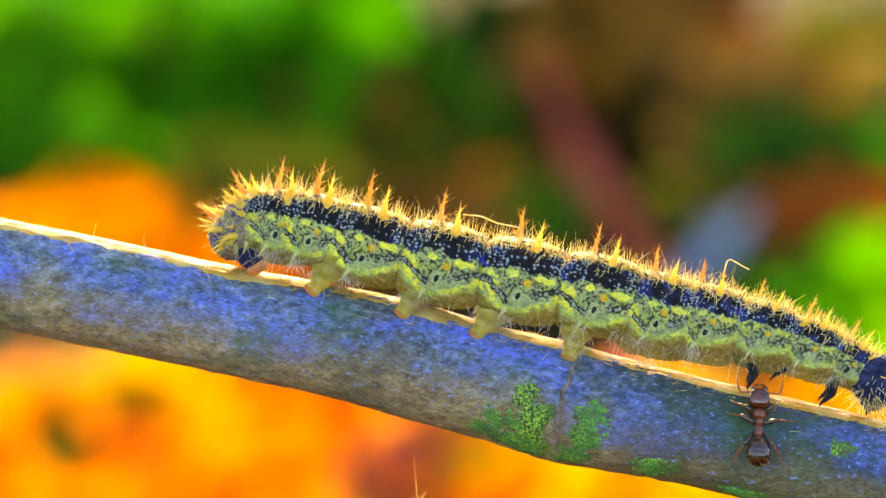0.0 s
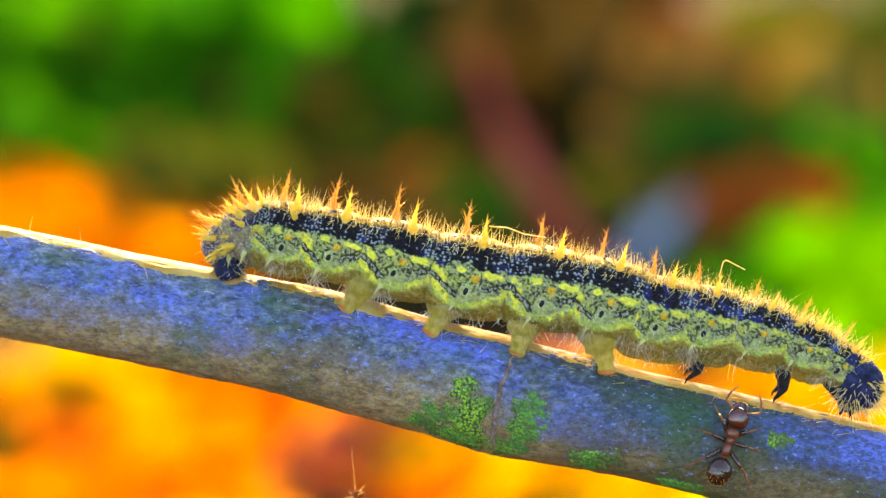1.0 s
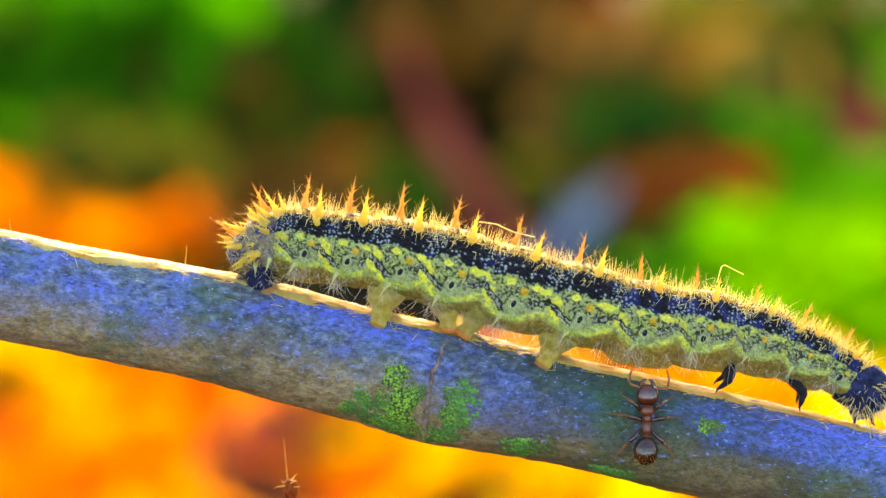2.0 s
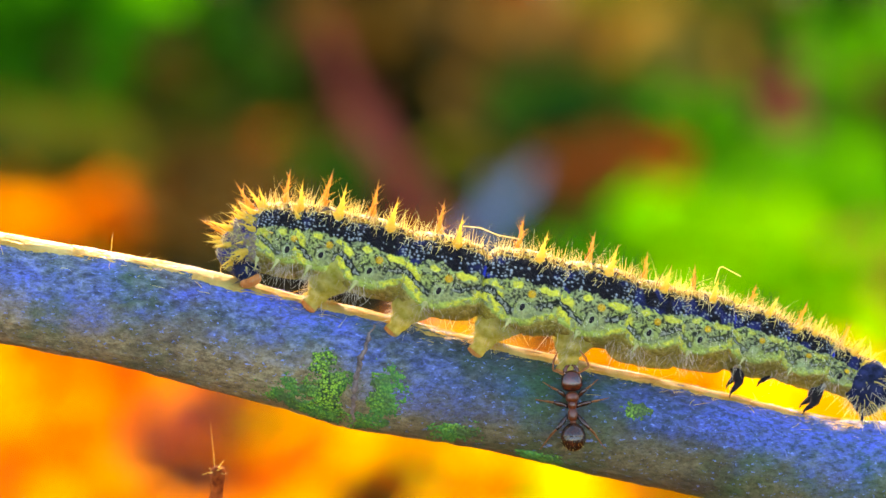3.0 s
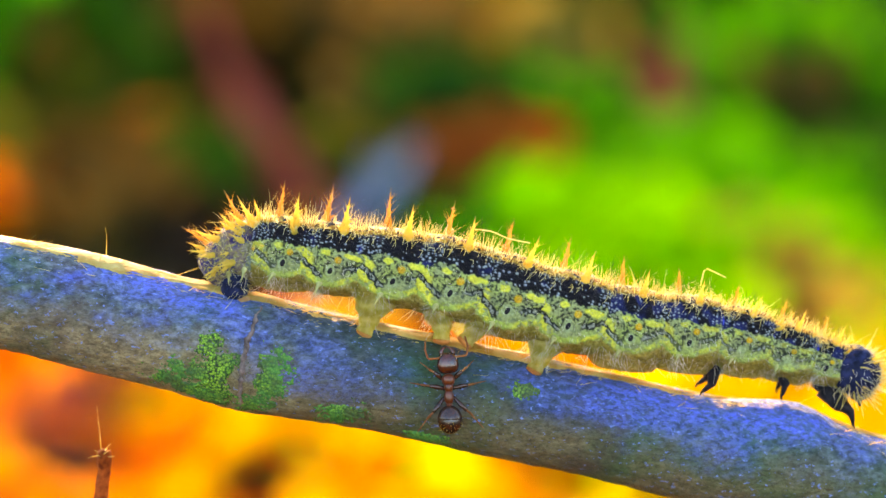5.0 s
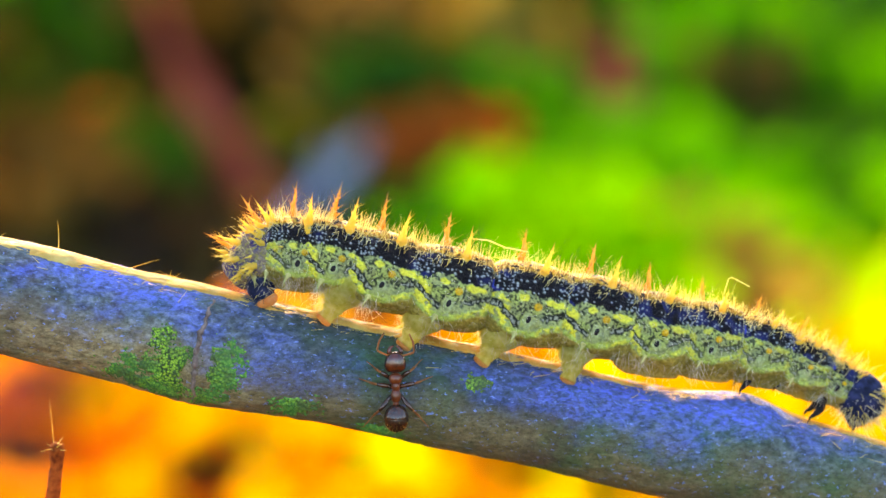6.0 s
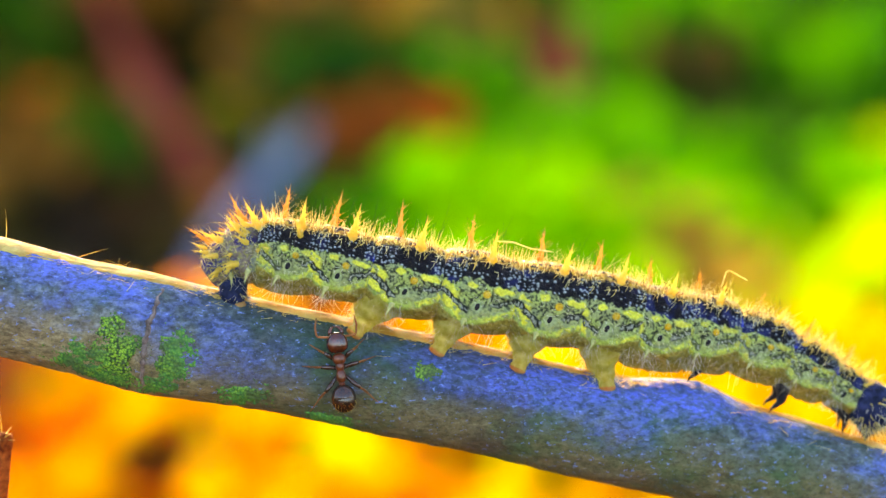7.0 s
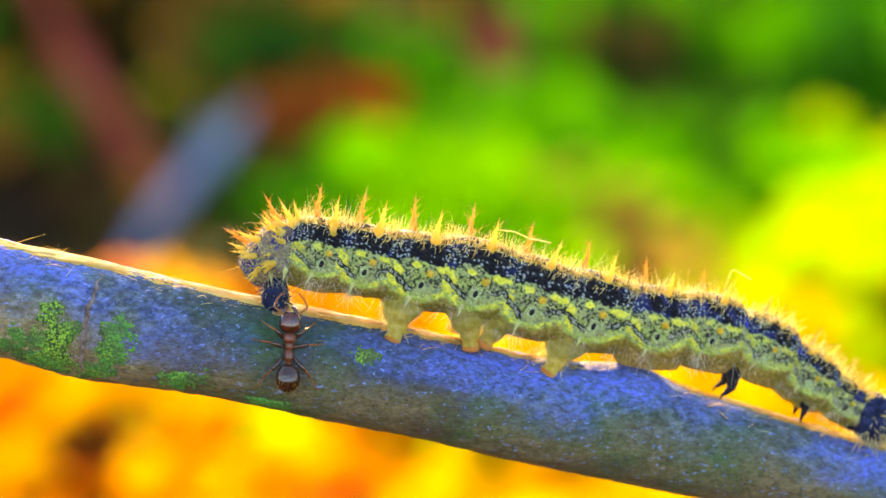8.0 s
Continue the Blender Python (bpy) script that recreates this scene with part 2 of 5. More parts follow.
def tube(bm, pts, radii, sides=8, cap=True):
    """A round tube through points, with a radius at each."""
    pts = [Vector(p) for p in pts]
    rings = []
    up = Vector((0.13, 0.31, 0.94))
    for i, p in enumerate(pts):
        d = (pts[min(i + 1, len(pts) - 1)] - pts[max(i - 1, 0)]).normalized()
        if abs(d.dot(up)) > 0.97:
            up = Vector((0.9, 0.3, 0.1))
        a = d.cross(up).normalized()
        b = d.cross(a).normalized()
        up = -b
        rings.append([bm.verts.new(p + radii[i] * (math.cos(k * math.tau / sides) * a + math.sin(k * math.tau / sides) * b)) for k in range(sides)])
    for r0, r1 in zip(rings, rings[1:]):
        for k in range(sides):
            bm.faces.new((r0[k], r0[(k + 1) % sides], r1[(k + 1) % sides], r1[k]))
    if cap:
        bm.faces.new(rings[0][::-1])
        bm.faces.new(rings[-1])
    return bm


def blob(bm, centre, radii, turn=None, seg=20, rings=14, lump=0.0):
    """An ellipsoid with slight lumps."""
    m = Matrix.Translation(centre) @ (turn or Matrix()) @ Matrix.Diagonal((*radii, 1))
    made = bmesh.ops.create_uvsphere(bm, u_segments=seg, v_segments=rings, radius=1.0, matrix=m)
    if lump:
        for v in made["verts"]:
            d = v.co - Vector(centre)
            v.co += d * lump * noise.noise(v.co * 2600)
    return bm


def hair(bm, base, way, length, radius, bend, rng, steps=4):
    """One thin curved bristle."""
    way = Vector(way).normalized()
    side = Vector((rng.uniform(-1, 1), rng.uniform(-1, 1), rng.uniform(-1, 1)))
    pts = []
    for i in range(steps + 1):
        f = i / steps
        pts.append(Vector(base) + way * length * f + side * bend * length * f * f)
    tube(bm, pts, [radius * (1 - 0.8 * i / steps) for i in range(steps + 1)], 3, False)


def smooth(a, b, x):
    t = min(1.0, max(0.0, (x - a) / (b - a)))
    return t * t * (3 - 2 * t)


# ---- the ground and what grows and lies on it ----
def ground_height(x, y):
    h = 0.003 * noise.noise((x * 5, y * 5, 0)) + 0.04 * smooth(1.15, 1.6, y) + 0.10 * smooth(1.6, 4, y)
    return h * (1 - smooth(6, 15, abs(x))) * (1 - smooth(8, 20, y))


def build_ground():
    bm = bmesh.new()

    def steps(lo, hi, mid, n):
        inner = list(np.linspace(-mid, mid, n))
        outer = [mid * 1.35 ** k for k in range(1, 24)]
        return [v for v in [-o for o in reversed(outer)] + inner + outer if lo <= v <= hi]

    xs, ys = steps(-900, 900, 1.2, 90), steps(-900, 900, 1.8, 120)
    grid = [[bm.verts.new((x, y, ground_height(x, y))) for x in xs] for y in ys]
    for r0, r1 in zip(grid, grid[1:]):
        for i in range(len(xs) - 1):
            bm.faces.new((r0[i], r0[i + 1], r1[i + 1], r1[i]))
    tagged(link_bm("ground", bm, SOIL), "woodland floor of brown soil and crumbled leaf litter", "ground", kind="structure")


def leaf_mesh(name, width, toothed, stalk=True):
    """A leaf blade of unit length, folded along its midrib, with a stalk below it."""
    bm = bmesh.new()
    n, grid = 14, []
    for i in range(n + 1):
        f = i / n
        w = width * math.sin(math.pi * f ** 0.8) ** 0.8 * (1 + (0.12 * math.sin(f * 40) if toothed else 0)) + 0.004
        row = []
        for k in range(-4, 5):
            s = k / 4
            row.append(bm.verts.new((s * w, 0.10 * math.sin(f * 3.0) + 0.16 * abs(s) * w + 0.03 * math.sin(9 * f + 3 * s), f)))
        grid.append(row)
    for r0, r1 in zip(grid, grid[1:]):
        for k in range(8):
            bm.faces.new((r0[k], r0[k + 1], r1[k + 1], r1[k]))
    if stalk:
        tube(bm, [(0, 0.02, 0.05), (0.02, 0.0, -0.3), (0.0, 0.03, -0.8)], [0.018, 0.015, 0.02], 5)
    me = bpy.data.meshes.new(name)
    bm.to_mesh(me)
    bm.free()
    me.shade_smooth()
    return me


def stalk_mesh():
    bm = bmesh.new()
    tube(bm, [(0, 0.03, 0.12), (0, 0.02, 0.05), (0.02, 0.0, -0.3), (0.0, 0.03, -0.8)], [0.01, 0.018, 0.015, 0.02], 5)
    me = bpy.data.meshes.new("stalk")
    bm.to_mesh(me)
    bm.free()
    me.shade_smooth()
    return me


# colour, x from, x to, y from, y to, z from, z to, how many leaves, length of a leaf
BEDS_GREEN = [
    ("green", -0.325, -0.253, 1.04, 1.37, 0.000, 0.081, 150, 0.036),
    ("green", -0.210, -0.158, 1.22, 1.30, 0.032, 0.085, 80, 0.036),
    ("green", -0.252, -0.188, 0.97, 1.14, 0.000, 0.040, 70, 0.028),
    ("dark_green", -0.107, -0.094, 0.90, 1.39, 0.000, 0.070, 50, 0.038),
    ("green", -0.165, -0.155, 1.16, 1.32, 0.000, 0.065, 10, 0.032),
    ("green", -0.227, -0.188, 1.11, 1.22, 0.000, 0.053, 50, 0.03),
    ("green", -0.163, -0.152, 0.97, 1.05, 0.022, 0.050, 18, 0.026),
    ("olive", -0.136, -0.117, 1.00, 1.12, 0.000, 0.036, 20, 0.026),
    ("olive", -0.195, -0.129, 0.89, 1.17, 0.000, 0.037, 60, 0.028),
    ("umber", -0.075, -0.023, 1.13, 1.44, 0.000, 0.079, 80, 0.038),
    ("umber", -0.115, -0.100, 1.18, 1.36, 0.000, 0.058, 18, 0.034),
    ("ochre", -0.246, -0.243, 1.07, 1.15, 0.043, 0.075, 4, 0.028),
    ("ochre", -0.187, -0.182, 1.07, 1.15, 0.071, 0.086, 3, 0.028),
    ("ochre", -0.149, -0.145, 0.97, 1.05, 0.036, 0.050, 3, 0.026),
    ("olive", -0.310, -0.304, 1.08, 1.22, 0.000, 0.048, 10, 0.03),
    ("ochre", -0.063, -0.057, 1.17, 1.25, 0.064, 0.077, 3, 0.028),
    ("rusty", 0.010, 0.017, 1.09, 1.17, 0.040, 0.068, 12, 0.028),
    ("tan", -0.018, 0.011, 1.06, 1.34, 0.000, 0.055, 40, 0.032),
    ("dark_green", 0.034, 0.049, 0.92, 1.00, 0.036, 0.045, 20, 0.022),
    ("red", 0.039, 0.050, 0.92, 1.05, 0.000, 0.004, 40, 0.024),
    ("plum", 0.123, 0.129, 0.97, 1.05, 0.026, 0.044, 8, 0.024),
    ("tan", 0.187, 0.195, 0.99, 1.07, 0.022, 0.038, 5, 0.026),
    ("olive", 0.072, 0.115, 1.15, 1.30, 0.000, 0.061, 70, 0.034),
    ("green", 0.078, 0.103, 0.97, 1.13, 0.000, 0.004, 26, 0.028),
    ("straw", 0.067, 0.097, 1.11, 1.24, 0.000, 0.047, 30, 0.03),
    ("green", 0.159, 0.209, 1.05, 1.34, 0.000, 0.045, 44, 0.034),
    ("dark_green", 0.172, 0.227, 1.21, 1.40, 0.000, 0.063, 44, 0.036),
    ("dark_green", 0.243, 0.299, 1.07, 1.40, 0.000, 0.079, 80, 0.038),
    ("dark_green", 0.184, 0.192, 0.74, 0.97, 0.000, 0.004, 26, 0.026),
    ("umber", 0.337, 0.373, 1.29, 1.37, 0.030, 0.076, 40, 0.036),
    ("ochre", 0.255, 0.259, 0.97, 1.05, 0.027, 0.038, 4, 0.026),
    ("green", 0.244, 0.292, 0.95, 1.20, 0.000, 0.049, 80, 0.03),
    ("green", 0.075, 0.174, 0.78, 0.93, 0.000, 0.004, 130, 0.024),
    ("lime", 0.060, 0.092, 0.72, 0.82, 0.000, 0.004, 130, 0.02),
    ("bright_green", 0.131, 0.144, 0.78, 0.87, 0.000, 0.004, 60, 0.021),
    ("green", 0.037, 0.056, 0.68, 0.77, 0.000, 0.004, 50, 0.02),
    ("lime", 0.068, 0.090, 0.66, 0.73, 0.000, 0.004, 90, 0.019),
    ("lime", 0.090, 0.114, 0.72, 0.80, 0.000, 0.004, 64, 0.02),
    ("green", 0.147, 0.156, 0.71, 0.85, 0.000, 0.004, 40, 0.022),
    ("chartreuse", 0.168, 0.195, 0.60, 0.68, 0.000, 0.004, 50, 0.02),
    ("chartreuse", 0.196, 0.220, 0.69, 0.79, 0.000, 0.004, 40, 0.022),
    ("chartreuse", 0.222, 0.243, 0.77, 0.88, 0.000, 0.004, 40, 0.022),
    ("lime", 0.145, 0.151, 0.66, 0.73, 0.000, 0.004, 20, 0.018),
    ("lime", 0.193, 0.202, 0.74, 0.87, 0.000, 0.004, 30, 0.022),
    ("bright_green", -0.305, -0.250, 1.11, 1.22, 0.000, 0.063, 84, 0.03),
    ("bright_green", -0.194, -0.170, 1.09, 1.17, 0.056, 0.083, 44, 0.03),
    ("umber", -0.123, -0.087, 0.79, 1.01, 0.000, 0.004, 26, 0.027),
    ("tan", -0.107, -0.078, 0.79, 0.91, 0.000, 0.004, 30, 0.024),
    ("dark_green", -0.057, -0.049, 0.78, 0.97, 0.000, 0.004, 18, 0.026),
    ("olive", -0.022, 0.011, 0.89, 1.16, 0.000, 0.004, 30, 0.028),
    ("tan", -0.005, 0.013, 0.99, 1.24, 0.000, 0.040, 16, 0.028),
    ("tan", 0.018, 0.028, 1.03, 1.11, 0.021, 0.060, 18, 0.028),
    ("dark_green", 0.018, 0.024, 0.74, 0.84, 0.000, 0.004, 10, 0.022),
]
BEDS_FALLEN = [
    ("amber", -0.133, -0.127, 0.79, 0.89, 0.000, 0.004, 24, 0.024),
    ("red", -0.095, -0.089, 0.83, 1.04, 0.000, 0.004, 8, 0.028),
    ("tan", -0.029, -0.022, 0.72, 0.80, 0.000, 0.004, 6, 0.022),
    ("dark_brown", -0.062, -0.029, 0.74, 0.87, 0.000, 0.004, 30, 0.024),
    ("straw", 0.121, 0.128, 0.72, 0.77, 0.000, 0.004, 20, 0.022),
    ("straw", 0.129, 0.135, 0.68, 0.72, 0.000, 0.004, 20, 0.022),
    ("straw", 0.138, 0.143, 0.63, 0.67, 0.000, 0.004, 18, 0.022),
    ("amber", -0.172, -0.167, 0.83, 0.91, 0.000, 0.004, 8, 0.022),
    # dark leaves put in for a shadowed band of the litter
    ("dark_brown", -0.120, -0.112, 0.63, 0.69, 0.000, 0.004, 16, 0.02),
    ("plum", -0.069, -0.066, 0.47, 0.55, 0.018, 0.021, 16, 0.017),
    ("dark_brown", -0.063, -0.059, 0.51, 0.59, 0.013, 0.019, 8, 0.017),
    ("olive", -0.162, -0.157, 0.53, 0.58, 0.000, 0.004, 14, 0.018),
    ("dark_brown", -0.017, -0.013, 0.45, 0.47, 0.000, 0.004, 26, 0.018),
    ("rust", 0.012, 0.018, 0.48, 0.52, 0.000, 0.004, 24, 0.018),
    ("rust", -0.012, -0.009, 0.51, 0.53, 0.000, 0.004, 10, 0.018),
    ("chartreuse", -0.001, 0.002, 0.46, 0.48, 0.000, 0.004, 12, 0.018),
]
# the near litter, too thick to count
BEDS_LITTER = [
    ("chartreuse", 0.148, 0.174, 0.56, 0.70, 0.000, 0.004, 70, 0.02),
    ("rust", -0.035, -0.023, 0.47, 0.57, 0.000, 0.004, 34, 0.019),
    ("amber", -0.240, -0.208, 0.80, 0.96, 0.000, 0.004, 80, 0.026),
    ("amber", -0.199, -0.189, 0.83, 0.94, 0.000, 0.004, 26, 0.024),
    ("yellow", -0.153, -0.140, 0.57, 0.67, 0.000, 0.004, 60, 0.022),
    ("rust", -0.084, -0.073, 0.58, 0.64, 0.000, 0.004, 36, 0.021),
    ("yellow", -0.043, -0.036, 0.51, 0.56, 0.000, 0.004, 18, 0.02),
    ("rust", -0.028, -0.020, 0.49, 0.52, 0.000, 0.004, 16, 0.018),
    ("yellow", 0.040, 0.051, 0.48, 0.52, 0.000, 0.004, 40, 0.02),
    ("yellow", -0.047, -0.039, 0.57, 0.62, 0.000, 0.004, 30, 0.02),
    ("yellow", 0.103, 0.145, 0.52, 0.57, 0.000, 0.004, 70, 0.018),
    ("yellow", 0.058, 0.090, 0.51, 0.55, 0.000, 0.004, 50, 0.018),
    ("amber", -0.210, 0.050, 0.36, 0.62, 0.000, 0.012, 290, 0.022),
    ("yellow", -0.050, 0.210, 0.36, 0.62, 0.000, 0.014, 320, 0.021),
    ("rust", -0.180, 0.080, 0.38, 0.60, 0.000, 0.013, 115, 0.020),
    ("chartreuse", -0.020, 0.210, 0.38, 0.60, 0.000, 0.013, 85, 0.019),
    ("dark_brown", -0.14, 0.14, 0.40, 0.60, 0.000, 0.010, 40, 0.020),
    # unseen continuation of the litter, added to bounce warm light under the twig
    ("amber", -0.40, 0.40, -0.30, 0.36, 0.000, 0.008, 260, 0.030),
    ("dark_brown", -0.40, 0.40, -0.30, 0.36, 0.000, 0.008, 160, 0.030),
]
LEAF_WORDS = {
    ("tan", "herb"): "dry tan herb with curled leaves", ("red", "herb"): "red-brown withered herb leaves", ("plum", "herb"): "plum-coloured withered herb leaves",
    ("straw", "herb"): "straw-coloured dry herb among green ones",
    ("olive", "fallen"): "dull olive fallen leaf in the litter", ("chartreuse", "fallen"): "yellow-green fallen leaf in the litter",
    "green": "mid-green leafy herb lit from behind", "dark_green": "dark green leafy herb with shade put into its colour", "bright_green": "fresh green leafy herb lit from behind",
    "lime": "bright lime-green herb glowing against the sun", "dark_brown": "dark brown withered leaf on the soil, some standing for shadow",
    "red": "red-brown fallen leaf propped in the litter", "rust": "rust-orange fallen leaf propped in the litter",
    "tan": "dull tan fallen leaf in the litter", "straw": "straw-coloured dry fallen leaf among herbs", "chartreuse": "yellow-green herb glowing against the sun", "olive": "dull olive-green herb on the woodland floor", "umber": "withered dark brown herb with shade put into its colour", "rusty": "dull rust-coloured withered herb", "ochre": "ochre-coloured withering herb in shade", "plum": "plum-coloured fallen leaf in the litter",
    "yellow": "golden yellow fallen leaf glowing against the sun", "amber": "orange fallen leaf glowing against the sun",
}


def leaf_place(rng, bed):
    _, x0, x1, y0, y1, z0, z1, _, length = bed
    s = length * rng.uniform(0.75, 1.25)
    x, y = rng.uniform(x0, x1), rng.uniform(y0, y1)
    g = ground_height(x, y)
    return s, x, y, g, rng.uniform(z0, z1)


def build_herbs():
    """Low herbs, each a stem with a handful of leaves held up against the sun."""
    rng = random.Random(11)
    for bed in BEDS_GREEN:
        shapes = [leaf_mesh("leaf", w, True) for w in (0.34, 0.42)]
        for me in shapes:
            me.materials.append(LEAVES[bed[0]])
        left = bed[7]
        while left > 0:
            s, x, y, g, _ = leaf_place(rng, bed)
            herb = empty("herb", pose(x, y, g), LEAF_WORDS.get((bed[0], "herb"), LEAF_WORDS.get(bed[0])), "herb", "herb bed")
            top = 0.0
            for _ in range(min(left, 6)):
                z = max(0.2 * s, rng.uniform(bed[5], bed[6]) - 0.4 * s - g)
                top = max(top, z)
                ob = new("leaf", rng.choice(shapes))
                ob.parent = herb
                ob.matrix_basis = pose(rng.gauss(0, s * 0.55), rng.gauss(0, s * 0.3), z, rng.uniform(-35, 35), rng.uniform(-40, 40), rng.uniform(-60, 60)) @ Matrix.Scale(s * rng.uniform(0.85, 1.2), 4)
            left -= 6
            bm = bmesh.new()
            tube(bm, [(0, 0, -0.01), (0.002, 0.001, top * 0.5), (0, 0, top + 0.1 * s)], [0.0016, 0.0013, 0.0007], 6)
            part("stem", bm, LEAVES["dark_green"], herb)


def fallen_pose(rng, bed):
    s, x, y, g, z = leaf_place(rng, bed)
    z = min(max(g + 0.1 * s, z - 0.4 * s), g + 0.75 * s)
    return pose(x, y, z, rng.uniform(-60, 45), rng.uniform(-70, 70), rng.uniform(-60, 60)) @ Matrix.Scale(s, 4)


def build_fallen_leaves():
    rng = random.Random(12)
    for bed in BEDS_FALLEN:
        shapes = [leaf_mesh("blade", w, False, False) for w in (0.32, 0.44)]
        stalk = stalk_mesh()
        for me in shapes + [stalk]:
            me.materials.append(LEAVES[bed[0]])
        for _ in range(bed[7]):
            ob = empty("fallen_leaf", fallen_pose(rng, bed), LEAF_WORDS.get((bed[0], "fallen"), LEAF_WORDS.get(bed[0])), "fallen leaf", "leaf litter")
            new("blade", rng.choice(shapes)).parent = ob
            new("stalk", stalk).parent = ob


def build_litter():
    rng = random.Random(13)
    shape = leaf_mesh("leaf", 0.4, False)
    base = [v.co.copy() for v in shape.vertices]
    polys = [tuple(p.vertices) for p in shape.polygons]
    verts, faces, mats = [], [], []
    for k, bed in enumerate(BEDS_LITTER):
        for _ in range(bed[7]):
            m, n = fallen_pose(rng, bed), len(verts)
            if abs(m.translation.x + 0.0165) < 0.009 and 0.41 < m.translation.y < 0.48:
                continue  # a bare patch of soil
            verts += [m @ v for v in base]
            faces += [tuple(i + n for i in p) for p in polys]
            mats += [k] * len(polys)
    me = bpy.data.meshes.new("leaf_litter")
    me.from_pydata(verts, [], faces)
    for bed in BEDS_LITTER:
        me.materials.append(LEAVES[bed[0]])
    me.polygons.foreach_set("material_index", mats)
    me.shade_smooth()
    tagged(new("leaf_litter", me), "thick layer of sunlit orange and yellow fallen leaves", "leaf litter", kind="stuff")


# ---- the twig ----
# x, upper edge, lower edge, in millimetres
TWIG = [(-28.5, 152.57, 147.95), (-25, 152.0, 147.28), (-19, 150.75, 146.05), (-14.8, 150.07, 145.25), (-11.3, 149.4, 144.4),
        (-8, 148.4, 143.55), (-5.3, 147.75, 142.72), (-2, 146.95, 142.1), (1.3, 146.2, 141.65), (4, 145.6, 140.9),
        (7.5, 144.8, 140.15), (9.8, 144.3, 139.65), (12.2, 143.7, 139.0), (14.2, 143.15, 138.5), (17, 142.55, 137.95),
        (20.5, 141.8, 137.1), (24.9, 140.4, 136.1), (29, 138.9, 135.1)]
TX, TT, TB = (np.array(c) for c in zip(*TWIG))


def smooth_interp(x, ys):
    """Interpolation with a little rounding, in millimetres."""
    return float(np.mean([np.interp(x + d, TX, ys) for d in (-1.8, -0.9, 0, 0.9, 1.8)]))


def twig_axis(x):
    """Height of the middle of the twig and its radius at x, in millimetres."""
    if x < TX[0] + 2:
        x0 = TX[0] + 2
        z, r = twig_axis(x0 + 1e-6)
        return z + (x0 - x) * 0.19, r * max(0.25, 1 - (x0 - x) / 330)
    if x > TX[-1] - 2:
        x0 = TX[-1] - 2
        z, r = twig_axis(x0 - 1e-6)
        return z - (x - x0) * 0.262, r * (1 + (x - x0) / 900)
    t, b = smooth_interp(x, TT), smooth_interp(x, TB)
    return (t + b) / 2, (t - b) / 2 * 0.961


def twig_top(x):
    z, r = twig_axis(x)
    return z + r * 1.03 + knob(x, 90)


def knob(x, a):
    """Swellings of the twig: a node on its back, a ring scar, a bulge below the scar."""
    d = 0.62 * math.exp(-((x - 17.6) / (2.3 if x < 17.6 else 1.5)) ** 2) * math.exp(-(((a - 105) + 180) % 360 - 180) ** 2 / 48 ** 2)
    scar = smooth(135, 165, a) * (1 - smooth(225, 260, a))
    d += scar * (0.13 * math.exp(-((x + 4.75 + 0.15 * math.sin(a / 25)) / 0.16) ** 2) - 0.12 * math.exp(-((x + 5.15 + 0.15 * math.sin(a / 25)) / 0.13) ** 2))
    d += 0.10 * math.exp(-((x + 5) / 1.6) ** 2)
    return d


def twig_point(x, a, lift=0.0):
    """A place on the bark at x; a is the angle round the twig: 90 on top, 180 towards the camera. Metres."""
    z, r = twig_axis(x)
    slope = math.atan(-0.215)
    r = r + knob(x, a) + lift
    c, s = math.cos(radians(a)), math.sin(radians(a))
    return Vector((x - math.sin(slope) * s * r, c * r, z + math.cos(slope) * s * r)) * MM


